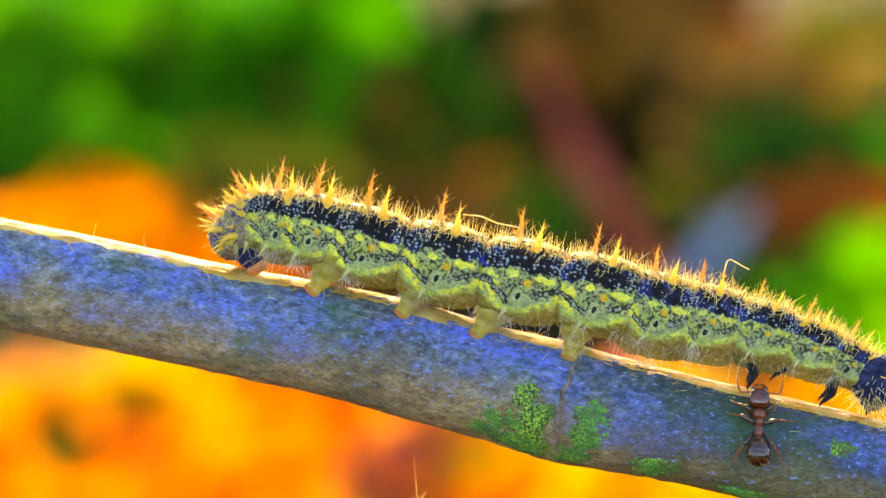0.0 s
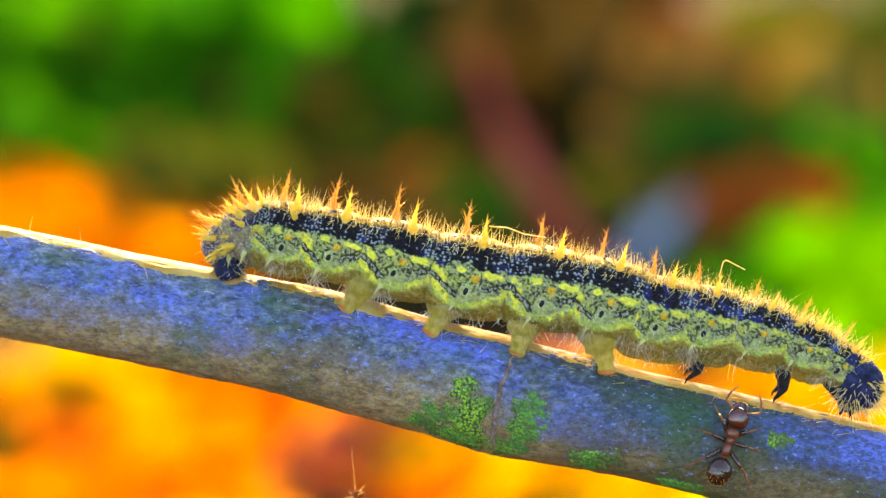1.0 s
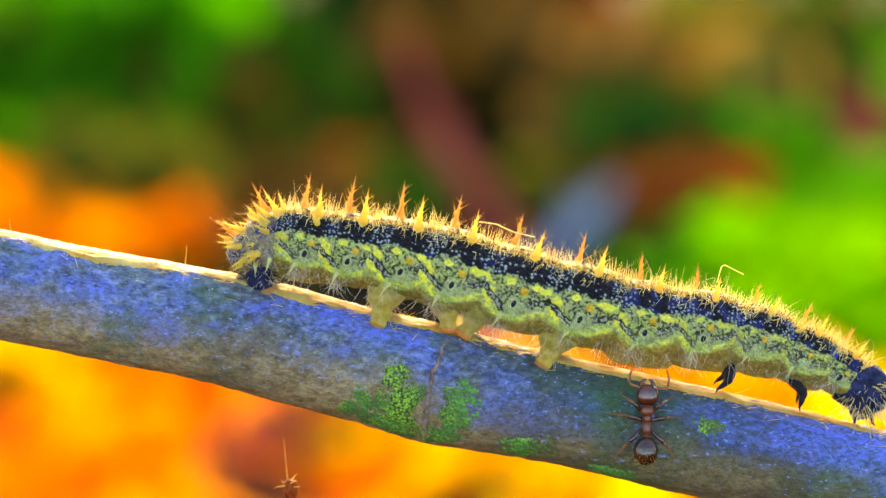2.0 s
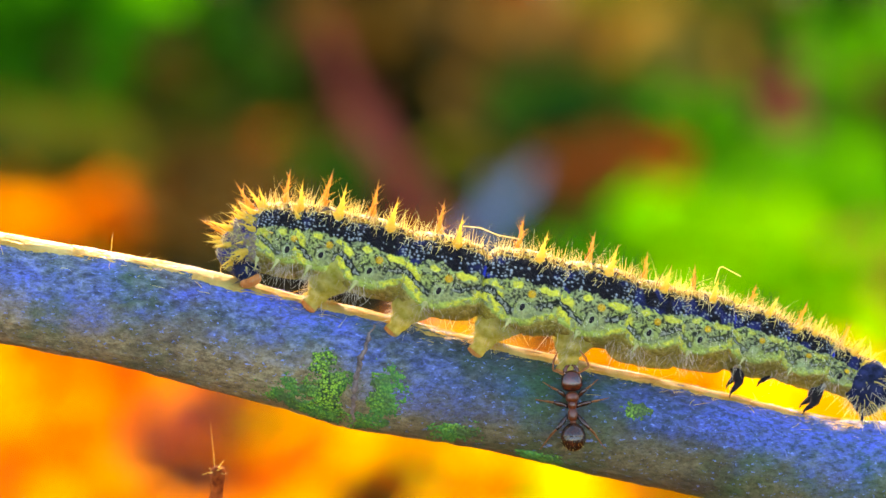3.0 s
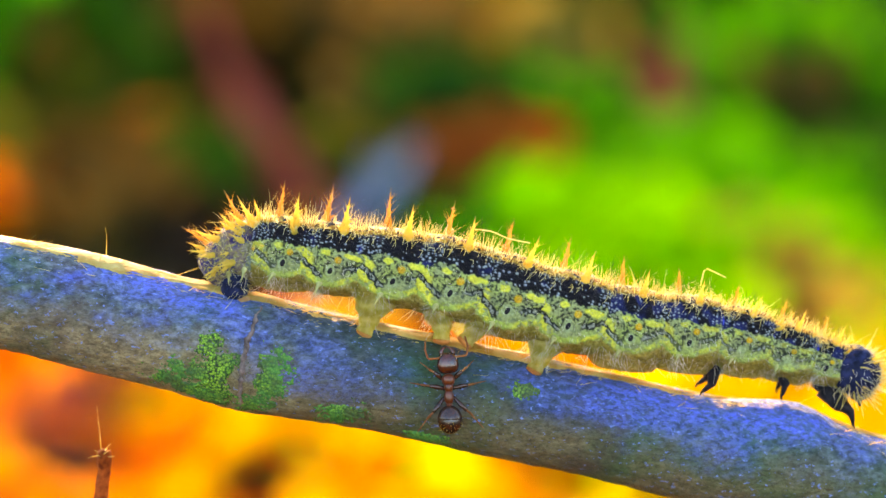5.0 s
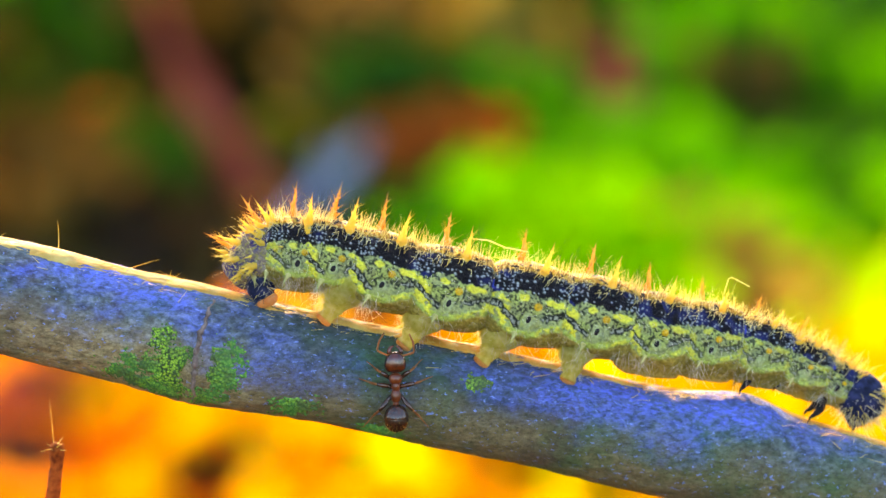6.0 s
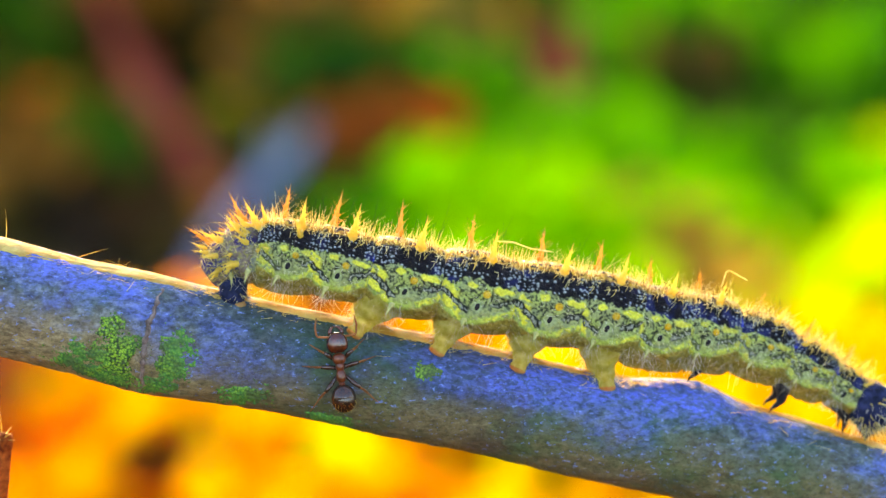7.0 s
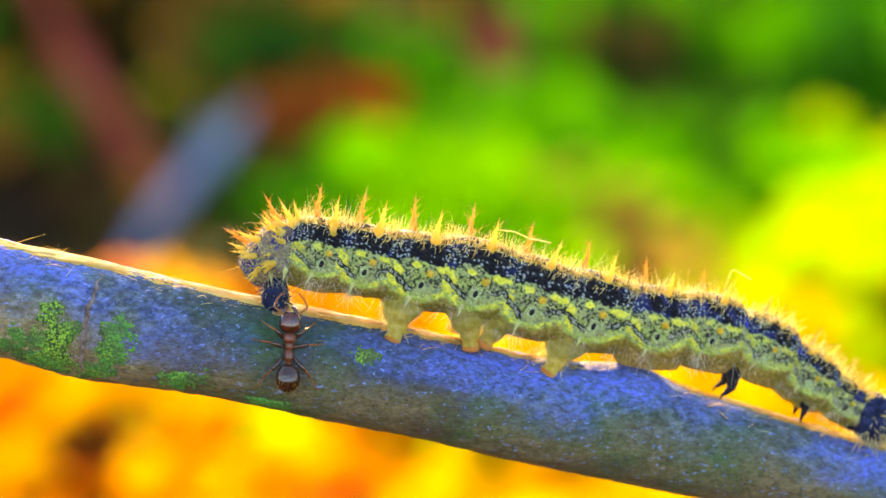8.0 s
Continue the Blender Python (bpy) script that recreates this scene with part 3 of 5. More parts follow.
def build_twig():
    bm = bmesh.new()
    xs = [-260, -200, -150, -110, -80, -60, -48, -42, -38] + list(np.arange(-35, 37.01, 0.14)) + [40, 46, 55, 70, 100, 150, 220, 300, 380, 450, 500]
    sides = 132
    rings = []
    for x in xs:
        ring = []
        for k in range(sides):
            a = 360 * k / sides
            p = twig_point(x, a) * 1000
            q = Vector((p.x * 0.6, p.y, p.z))
            f = 0.045 * noise.fractal(q * 2.2, 0.8, 2.1, 4) + 0.035 * noise.noise(q * 0.45) * 2
            f += 0.035 * max(0.0, noise.noise(Vector((p.x * 0.5, p.y * 3.0, p.z * 3.0)))) 
            ring.append(bm.verts.new(twig_point(x, a, f)))
        rings.append(ring)
    for r0, r1 in zip(rings, rings[1:]):
        for k in range(sides):
            bm.faces.new((r0[k], r1[k], r1[(k + 1) % sides], r0[(k + 1) % sides]))
    bm.faces.new(rings[0])
    bm.faces.new(rings[-1][::-1])
    tw = empty("twig", Matrix(), "leaning grey-blue twig with green crust patches and a ring scar", "twig")
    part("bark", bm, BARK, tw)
    rng = random.Random(5)
    # green crusts: x, angle, half widths along and round
    for cx, ca, wx, wa in ((-6.0, 196, 1.15, 38), (-3.65, 190, 1.0, 34), (-7.7, 214, 1.1, 24), (-4.1, 224, 1.1, 18), (-0.5, 218, 1.0, 20), (6.3, 150, 0.8, 11), (-6.3, 226, 1.6, 18), (3.2, 232, 1.3, 12)):
        bm = bmesh.new()
        nx, ny = int(wx * 2.6 / 0.045), int(wa * 2.6 / 1.0)
        rows = []
        for i in range(nx + 1):
            row = []
            for k in range(ny + 1):
                x, a = cx + wx * 1.3 * (2 * i / nx - 1), ca + wa * 1.3 * (2 * k / ny - 1)
                q = Vector((x, a * 0.04, 0))
                mask = 0.86 - math.hypot((x - cx) / wx, (a - ca) / wa) + 0.6 * noise.noise(q * 1.3 + Vector((cx, 0, 0))) + 0.45 * noise.noise(q * 4.0) + 0.5 * noise.noise(q * 9.0) + 0.3 * noise.noise(q * 18.0)
                d = noise.voronoi(q * 9.0)[0]
                grain = 0.10 * max(0.0, 1 - 1.5 * d[0]) + 0.03 * noise.noise(q * 16)
                row.append(bm.verts.new(twig_point(x, a, min(0.08, 0.25 * mask) + (grain if mask > 0 else 0) - 0.04)))
            rows.append(row)
        for r0, r1 in zip(rows, rows[1:]):
            for k in range(ny):
                bm.faces.new((r0[k], r0[k + 1], r1[k + 1], r1[k]))
        part("crust", bm, MOSS, tw, "grainy bright green algal crust")
    # the brown ridge of an old ring scar
    bm = bmesh.new()
    n = 60
    tube(bm, [twig_point(-4.78 - 0.14 * math.sin((118 + 112 * i / n) / 22) + 0.12 * noise.noise((i * 0.21, 0, 0)), 118 + 112 * i / n, 0.045 + 0.07 * noise.noise((i * 0.3, 9, 0))) for i in range(n + 1)],
         [max(0.012, 0.015 + 0.10 * math.sin(math.pi * i / n) ** 0.8 + 0.09 * noise.noise((i * 0.45, 5, 0))) * MM for i in range(n + 1)], 10)
    part("scar", bm, SCAR, tw, "brown raised ring scar")
    # a ragged pale golden strip that paints sunlight along the upper edge
    bm = bmesh.new()
    rows = []
    for i in range(900):
        x = -34 + 70 * i / 899
        lo = 84 + 6 * noise.noise((x * 0.4, 3, 0))
        hi = 117 - 6 * smooth(-12, -6, x) - 7 * smooth(4, 14, x) - 34 * math.exp(-((x - 17.2) / 2.6) ** 2) + 4 * noise.noise((x * 0.35, 7, 0)) + 2.5 * noise.noise((x * 1.4, 9, 0)) + 1.5 * noise.noise((x * 5.0, 2, 0)) + 1.5 * noise.noise((x * 14.0, 5, 0))
        rows.append([bm.verts.new(twig_point(x, lo + (hi - lo) * k / 16, 0.055 * (1 - (k / 8 - 1) ** 6) - 0.01 + 0.05 * noise.noise((x * 0.8, k * 0.9, 1)) * (0 < k < 16) + 0.02 * noise.noise((x * 5, k * 2.0, 4)))) for k in range(17)])
    for r0, r1 in zip(rows, rows[1:]):
        for k in range(16):
            bm.faces.new((r0[k], r1[k], r1[k + 1], r0[k + 1]))
    part("sunlit_strip", bm, SUNLIT_EDGE, tw, "pale golden strip standing in for the sunlit upper edge")
    # loose fibres and small hairs on the upper edge
    bm = bmesh.new()
    for _ in range(120):
        x = rng.uniform(-30, 32)
        p = twig_point(x, rng.gauss(112, 16), 0.02)
        way = Vector((rng.uniform(-1, 1), rng.uniform(-0.5, 0.2), rng.uniform(0.0, 0.35)))
        hair(bm, p, way, rng.uniform(0.3, 1.1) * MM, 0.014 * MM, 0.35, rng)
    for x, h in ((-15.6, 1.0), (-11.1, 1.3), (-25.0, 0.8)):
        hair(bm, twig_point(x, 90), (0.12, 0, 1), h * MM, 0.02 * MM, 0.15, rng, 6)
    part("fibre", bm, FIBRE, tw, "thin dry bark fibres")
    # golden fuzz that stands up along the edge, added to make the rim glow
    bm = bmesh.new()
    for _ in range(1300):
        x = rng.uniform(-31, 33)
        if abs(x - 17.8) < 1.7:
            continue
        a = rng.gauss(105, 7) - 8 * smooth(4, 14, x) + 5 * noise.noise((x * 0.35, 7, 0))
        hair(bm, twig_point(x, a, 0.02), (rng.choice((-1, 1)) * rng.uniform(0.4, 1.6), rng.uniform(-0.4, 0.1), rng.uniform(0.0, 0.3)), rng.uniform(0.12, 0.38) * MM, 0.013 * MM, 0.25, rng, 2)
    tagged(part("fuzz", bm, FIBRE, tw, "golden fuzz added to make the sunlit edge glow"), kind="stuff")


def build_stem():
    st = empty("dry_stalk", pose(-10.95 * MM, 0.0, 0), "thin dry brown stalk with a hair at its tip", "dry stalk")
    bm = bmesh.new()
    rng = random.Random(3)
    pts, rad = [], []
    for i in range(190):
        f = 1 - (1 - i / 189) ** 1.6
        z = -0.004 + (140.75 * MM + 0.004) * f
        low = 1 - f
        pts.append((0.0002 * math.sin(f * 70) - 0.004 * low - 0.008 * low ** 2, 0.010 * low, z))
        rad.append((0.31 + 0.25 * low + 0.03 * math.sin(f * 150) + 0.09 * noise.noise((f * 190, 0, 0))) * MM)
    pts += [(0.00005, 0, 140.88 * MM), (0.0001, 0, 140.98 * MM)]
    rad += [0.25 * MM, 0.09 * MM]
    tube(bm, pts, rad, 20)
    for v in bm.verts:
        w = (0.09 * noise.noise(v.co * 2600) + 0.05 * noise.noise(v.co * 6500)) * MM
        v.co.x += w
        v.co.y -= w
    part("stalk", bm, STEM, st)
    bm = bmesh.new()
    hair(bm, (0, 0, 140.9 * MM), (-0.06, 0, 1), 2.0 * MM, 0.016 * MM, 0.04, rng, 7)
    for way in ((-1, -0.3, 0.1), (1, -0.2, -0.2), (0.6, -0.5, 0.5), (-0.6, 0.5, 0.3), (0.5, 0.3, 0.6)):
        hair(bm, (0, -0.15 * MM, 140.75 * MM), way, rng.uniform(0.4, 0.7) * MM, 0.035 * MM, 0.2, rng)
    part("wisp", bm, FIBRE, st, "pale frayed fibres")


# ---- the caterpillar ----
PERIOD = 1.49
# along the twig: smooth advance (powers of t/8), then two waves; height: the same. Millimetres, at the breathing holes.
GAIT = {
    "A8": ((-16.84, 34.65, -45.82, 49.56, -17.04, 0.19, 0.62, 0.06, 0.05), (152.16, -5.05, 0.64, 0.10, -0.08, 0.02, -0.03)),
    "A7": ((-15.10, 33.36, -39.89, 42.08, -14.29, -0.10, 0.51, -0.01, 0.07), (151.83, -5.00, 0.56, 0.14, 0.04, 0.04, 0.05)),
    "A6": ((-12.48, 27.15, -12.59, 3.21, 3.19, -0.45, 0.17, -0.06, 0.05), (151.28, -4.88, 0.35, 0.12, 0.16, -0.04, 0.04)),
    "A5": ((-9.53, 21.63, 11.63, -32.25, 19.68, -0.38, -0.31, -0.01, 0.08), (150.64, -5.03, 0.59, -0.00, 0.17, -0.03, -0.05)),
    "A4": ((-6.65, 23.93, 2.21, -19.85, 14.38, -0.01, -0.59, 0.07, 0.12), (150.00, -4.90, 0.39, -0.12, 0.04, 0.06, -0.00)),
    "A3": ((-3.83, 23.74, -1.20, -13.11, 11.06, 0.40, -0.44, -0.06, 0.03), (149.46, -4.89, 0.39, -0.09, -0.06, 0.03, 0.03)),
    "A2": ((-1.36, 24.50, -8.57, 0.66, 3.89, 0.41, -0.18, -0.04, -0.02), (148.89, -4.87, 0.45, -0.02, -0.10, -0.05, -0.02)),
    "A1": ((0.70, 25.96, -16.01, 13.84, -3.25, 0.32, 0.11, -0.01, 0.02), (148.61, -4.76, 0.36, -0.07, -0.12, -0.04, -0.03)),
}
# radius and half length of each ring of the body
RINGS = {"A10": (0.98, 1.0), "A9": (1.26, 1.2), "A8": (1.52, 1.5), "A7": (1.62, 1.6), "A6": (1.76, 1.75), "A5": (1.85, 1.85), "A4": (1.88, 1.85), "A3": (1.83, 1.8),
         "A2": (1.70, 1.6), "A1": (1.58, 1.5), "T3": (1.40, 1.4), "T2": (1.20, 1.35), "T1": (0.98, 1.15)}
ORDER = list(RINGS)
# seconds, middle of the head, its tilt
HEAD_WAY = [
    (0, 7.83, 146.35, -65), (0.3, 8.85, 146.22, -60), (0.6, 9.54, 146.12, -60), (0.8, 9.90, 146.16, -75), (1, 9.74, 145.86, -85), (1.2, 10.42, 145.60, -80),
    (2.3, 13.97, 144.87, -65), (2.5, 14.47, 144.63, -65), (2.7, 15.24, 144.47, -65), (2.9, 15.88, 144.46, -65), (3.1, 16.50, 144.64, -55), (3.3, 17.03, 144.93, -45),
    (3.5, 17.24, 145.68, -15), (3.7, 17.31, 145.99, -5), (3.9, 17.53, 145.97, 0), (4.2, 17.99, 145.84, -5), (4.4, 18.77, 145.64, -10), (4.7, 19.96, 144.61, -35),
    (5.8, 22.04, 143.11, -65), (6, 22.83, 142.69, -65), (6.5, 24.37, 142.34, -55), (7, 25.45, 141.74, -60), (7.5, 27.08, 141.11, -50), (8, 28.41, 140.35, -50)]


def waves(c, t, powers):
    v = sum(c[k] * (t / 8) ** k for k in range(powers))
    for h in (1, 2):
        i = powers + 2 * (h - 1)
        v += c[i] * math.cos(math.tau * h * t / PERIOD) + c[i + 1] * math.sin(math.tau * h * t / PERIOD)
    return v


def advance(name, t):
    """Smooth advance of a ring along the twig; a steady crawl before the start and after the end."""
    c = GAIT[name][0]
    if t < 0:
        return c[0] + 0.55 * c[1] / 8 * t
    if t > 8:
        return sum(c[:5]) + 2.6 * (t - 8)
    return sum(c[k] * (t / 8) ** k for k in range(5))


def body_line(t):
    """Middle and tilt (radians) of each ring of the body and of the head at t, in millimetres."""
    mid = {}
    for n in GAIT:
        r = RINGS[n][0]
        mid[n] = np.array([waves(GAIT[n][0], t, 5) + 0.02 * r, waves(GAIT[n][1], t, 3) + 0.09 * r])
    back = mid["A8"] - mid["A7"]
    mid["A9"] = mid["A8"] + back * 0.55 + np.array([-0.30, -0.06])
    mid["A10"] = mid["A8"] + back * 0.85 + np.array([-0.68, -0.48])
    ht = np.array([r[0] for r in HEAD_WAY])
    near = [min(8.0, max(0.0, t + d)) for d in (-0.08, 0.0, 0.08)]
    head = np.array([np.mean(np.interp(near, ht, [r[k] for r in HEAD_WAY])) for k in (1, 2)])
    tilt = radians(float(np.mean(np.interp(near, ht, [r[3] for r in HEAD_WAY]))))
    a, b = mid["A1"], head
    span = np.linalg.norm(b - a)
    d0 = (mid["A1"] - mid["A2"]) / np.linalg.norm(mid["A1"] - mid["A2"])
    d1 = np.array([math.cos(tilt * 0.75), math.sin(tilt * 0.75)])
    for n, s in (("T3", 0.30), ("T2", 0.56), ("T1", 0.80)):
        h00, h10, h01, h11 = 2 * s ** 3 - 3 * s * s + 1, s ** 3 - 2 * s * s + s, -2 * s ** 3 + 3 * s * s, s ** 3 - s * s
        mid[n] = h00 * a + h10 * span * d0 + h01 * b + h11 * span * d1
    for n, drop in (("T3", 0.12), ("T2", 0.28), ("T1", 0.22)):
        mid[n] = mid[n] - np.array([0.0, drop])
    mid["head"] = head
    line = ORDER + ["head"]
    out = {}
    for i, n in enumerate(line):
        p, q = mid[line[max(0, i - 1)]], mid[line[min(len(line) - 1, i + 1)]]
        out[n] = (mid[n], math.atan2(q[1] - p[1], q[0] - p[0]))
    out["A10"] = (mid["A10"], out["A9"][1] + 0.55)
    out["head"] = (head, tilt)
    return out


def body_pose(p, tilt, y=0.0):
    return pose(p[0] * MM, y * MM, p[1] * MM, 0, -math.degrees(tilt), 0)


def dots(rng):
    """Pale dots in cross rows on the dark band: place along the ring and angle."""
    out = []
    for j in range(21):
        u = -1 + 0.1 * j
        for k in range(8):
            if rng.random() < (0.85 if abs(u - 0.1) > 0.45 else 0.3 if k < 3 else 0.12):
                out.append((u + rng.uniform(-0.03, 0.03), 30 + 4.6 * k + rng.uniform(-1.6, 1.6), rng.uniform(0.9, 2.1) * (1.1 if k < 4 else 0.9)))
    return out


BLACK_SKIN, YELLOW_SKIN, LIME_SKIN = (0.010, 0.008, 0.010, 0.03), (0.88, 0.83, 0.09, 0.14), (0.54, 0.66, 0.13, 0.16)
GREY_SKIN, OLIVE_SKIN, DARK_SKIN = (0.42, 0.47, 0.19, 0.16), (0.66, 0.56, 0.13, 0.70), (0.022, 0.028, 0.020, 0.03)


def over(c, d, f):
    """Colour d laid over c with the weight f."""
    f = min(1.0, max(0.0, f))
    return tuple(p + (q - p) * f for p, q in zip(c, d))


def pigment(u, phi, p, ring, spots, bold):
    """Colour of the skin and how far it lets light through: u along the ring (-1 to 1, head end +1), phi the angle (90 back, 0 flank, -90 belly)."""
    n1 = noise.noise(p * 1.6 + Vector((ring * 7.1, 0, 0)))
    n2 = noise.noise(p * 4.2 + Vector((0, ring * 3.7, 0)))
    n3 = noise.noise(p * 9.0 + Vector((0, 0, ring * 5.3)))
    ph = phi + 3 * n1 + 2.5 * n2
    # belly, then the pale mottled flank above it
    c = over(OLIVE_SKIN, (0.82, 0.72, 0.24, 0.70), smooth(0.0, 0.3, n2))
    c = over(c, (0.46, 0.38, 0.06, 0.5), 0.6 * smooth(0.15, 0.4, n3))
    edge = -27 + 14 * smooth(0.1, 0.9, abs(u + 0.1))
    flank = smooth(edge - 3, edge + 3, ph)
    g = over(GREY_SKIN, (0.26, 0.31, 0.15, 0.08), 0.8 * smooth(0.0, 0.22, n2 + 0.3 * n3))
    g = over(g, LIME_SKIN, 0.5 * smooth(0.05, 0.3, n1))
    g = over(g, DARK_SKIN, 0.85 * smooth(0.10, 0.22, n3) * smooth(-14, 4, ph))
    g = over(g, DARK_SKIN, 0.8 * smooth(-6, 8, ph) * (1 - smooth(0.03, 0.09, abs(n2 - 0.12))))
    c = over(c, g, flank)
    # the pale green hem of the flank
    c = over(c, LIME_SKIN, (0.3 + 0.7 * bold) * smooth(edge - 2, edge + 1, ph) * (1 - smooth(edge + 7, edge + 10, ph)) * (1 - smooth(0.75, 0.95, abs(u - 0.1))) * smooth(-0.4, -0.05, n2 + 0.5 * n3))
    c = over(c, YELLOW_SKIN, 0.8 * bold * smooth(edge, edge + 2, ph) * (1 - smooth(edge + 6, edge + 9, ph)) * smooth(0.1, 0.3, u) * (1 - smooth(0.7, 0.9, u)) * smooth(-0.12, 0.12, n2 + 0.6 * n3))
    # pale ring of the breathing hole with a dark arc behind it
    r = math.hypot((u + 0.02) / 0.14, (phi + 5) / 8.5) * (1 + 0.35 * n2)
    c = over(c, DARK_SKIN, 0.9 * (1 - smooth(0.10, 0.2, abs(r - 1.25 + 0.15 * n2))) * smooth(0.0, -0.12, u) * smooth(-14, -6, phi))
    c = over(c, (0.44, 0.52, 0.24, 0.12), 0.9 * (1 - smooth(0.75, 1.05, r)))
    # the beaded dark double line, yellow above and below it
    line = -3 + 12 * smooth(0.2, 0.85, u) if u > 0 else -11 + 19 * smooth(-0.22, -0.85, u)
    off = phi + 3.8 * n2 + 2.5 * n3 + 3 * n1 - line
    fall = 1 - smooth(-0.42, -0.30, u)
    c = over(c, YELLOW_SKIN, bold * max(fall, smooth(0.7, 0.8, u)) * smooth(-17, -14, off) * (1 - smooth(-5, -4, off)) * smooth(-0.35, -0.15, n2 + 0.5 * n3))
    c = over(c, YELLOW_SKIN, bold * max(1 - smooth(-0.55, -0.42, u), smooth(0.86, 0.92, u)) * smooth(4, 5, off) * (1 - smooth(16, 20, off)) * smooth(-0.35, -0.15, n2 + 0.5 * n3))
    c = over(c, YELLOW_SKIN, bold * (1 - smooth(0.75, 1.05, math.hypot((u - 0.52) / 0.27, (phi - 20 + 3 * n2) / 5.5))))
    c = over(c, YELLOW_SKIN, bold * (1 - smooth(0.75, 1.05, math.hypot((u + 0.2) / 0.13, (phi - 22 + 3 * n2) / 5.0))))
    zone = max(smooth(0.22, 0.32, u), 1 - smooth(-0.24, -0.16, u))
    c = over(c, DARK_SKIN, (0.40 + 0.6 * bold) * zone * (1 - smooth(3.8, 5.6, abs(off))) * smooth(-0.8, -0.5, n3 + n1))
    c = over(c, (0.40, 0.42, 0.34, 0.06), 0.85 * zone * (1 - smooth(1.4, 2.6, abs(off))) * smooth(-0.5, 0.0, math.sin(u * 42 + 9 * n1) + 2 * n3))
    # root of the flank spine
    c = over(c, (0.90, 0.55, 0.03, 0.2), 1 - smooth(0.7, 1.1, math.hypot((u - 0.14) / 0.10, (phi - 13) / 5.5)))
    # the dark band with its dots, and the golden back
    band = smooth(26.5, 28.5, ph + 2.5 * math.sin(u * 6) + 3 * n3)
    if band > 0:
        # a bluish sheen on the black skin, painted in as blue patches
        d = over(BLACK_SKIN, (0.02, 0.03, 0.14, 0.04), max(0.8 * smooth(0.1, 0.4, n1) * smooth(0.4, 0.7, abs(u)), 0.7 * smooth(-0.1, 0.2, n1) if ring > 7 else 0.0))
        for du, dp, size in spots:
            if abs(u - du) < 0.06:
                r = math.hypot((u - du) * 55, phi - dp) / size
                if r < 1.2:
                    d = over(d, (0.40, 0.45, 0.46, 0.06), 1 - smooth(0.5, 1.1, r))
        d = over(d, (0.03, 0.06, 0.62, 0.04), (0.9 if ring > 2 else 0.0) * smooth(0.84, 0.88, abs(u)) * smooth(28, 32, ph) * (1 - smooth(48, 56, ph)) * smooth(-0.2, 0.05, n1))
        back = smooth(60, 66, ph)
        gold = over((0.42, 0.22, 0.03, 0.2), (0.66, 0.50, 0.06, 0.2), smooth(0, 0.25, n3))
        gold = over(gold, BLACK_SKIN, smooth(0.12, 0.26, n2))
        c = over(c, over(d, gold, back), band)
    if ring < 2:
        # the rear end: brownish, half translucent, with a violet cast
        t = over((0.36, 0.26, 0.24, 0.4), (0.07, 0.05, 0.20, 0.1), smooth(-0.15, 0.15, n1 + 0.4 * n2))
        t = over(t, (0.52, 0.46, 0.18, 0.3), smooth(0.1, 0.3, n3))
        c = over(c, t, 0.9 if ring == 0 else 0.85 * (1 - smooth(-0.4, 0.4, u)))
    return c


def ring_radius(u, phi, ring):
    """Radius of a ring of the body, as a share of its greatest: folds, side lobes and rounded ends."""
    e = abs(u)
    f = 1.0 - 0.13 * e ** 2 - 0.14 * smooth(0.72, 1.0, e)
    c = math.cos(math.tau * 2.5 * u + 0.4)
    f += 0.03 * c * smooth(10, 30, phi) * (1 - 0.8 * smooth(48, 66, phi))
    f += 0.055 * math.exp(-((phi + 26) / 13) ** 2) * math.cos(u * 1.5) - 0.03 * math.exp(-((phi - 4) / 9) ** 2) - 0.03 * math.exp(-((phi + 50) / 10) ** 2)
    f += (0.04 if ring < 3 else -0.13 if ring < 8 else 0.1) * smooth(-32, -75, phi) if 0 < ring < 12 else 0.0
    return f


def ring_point(u, phi, side, R, L, lift=0.0, ring=0):
    """A place on a ring's skin; side -1 is the flank towards the camera. Metres."""
    r = (R * ring_radius(u, phi, ring) + lift) * MM
    return Vector((u * L * MM, side * r * math.cos(radians(phi)), r * math.sin(radians(phi))))


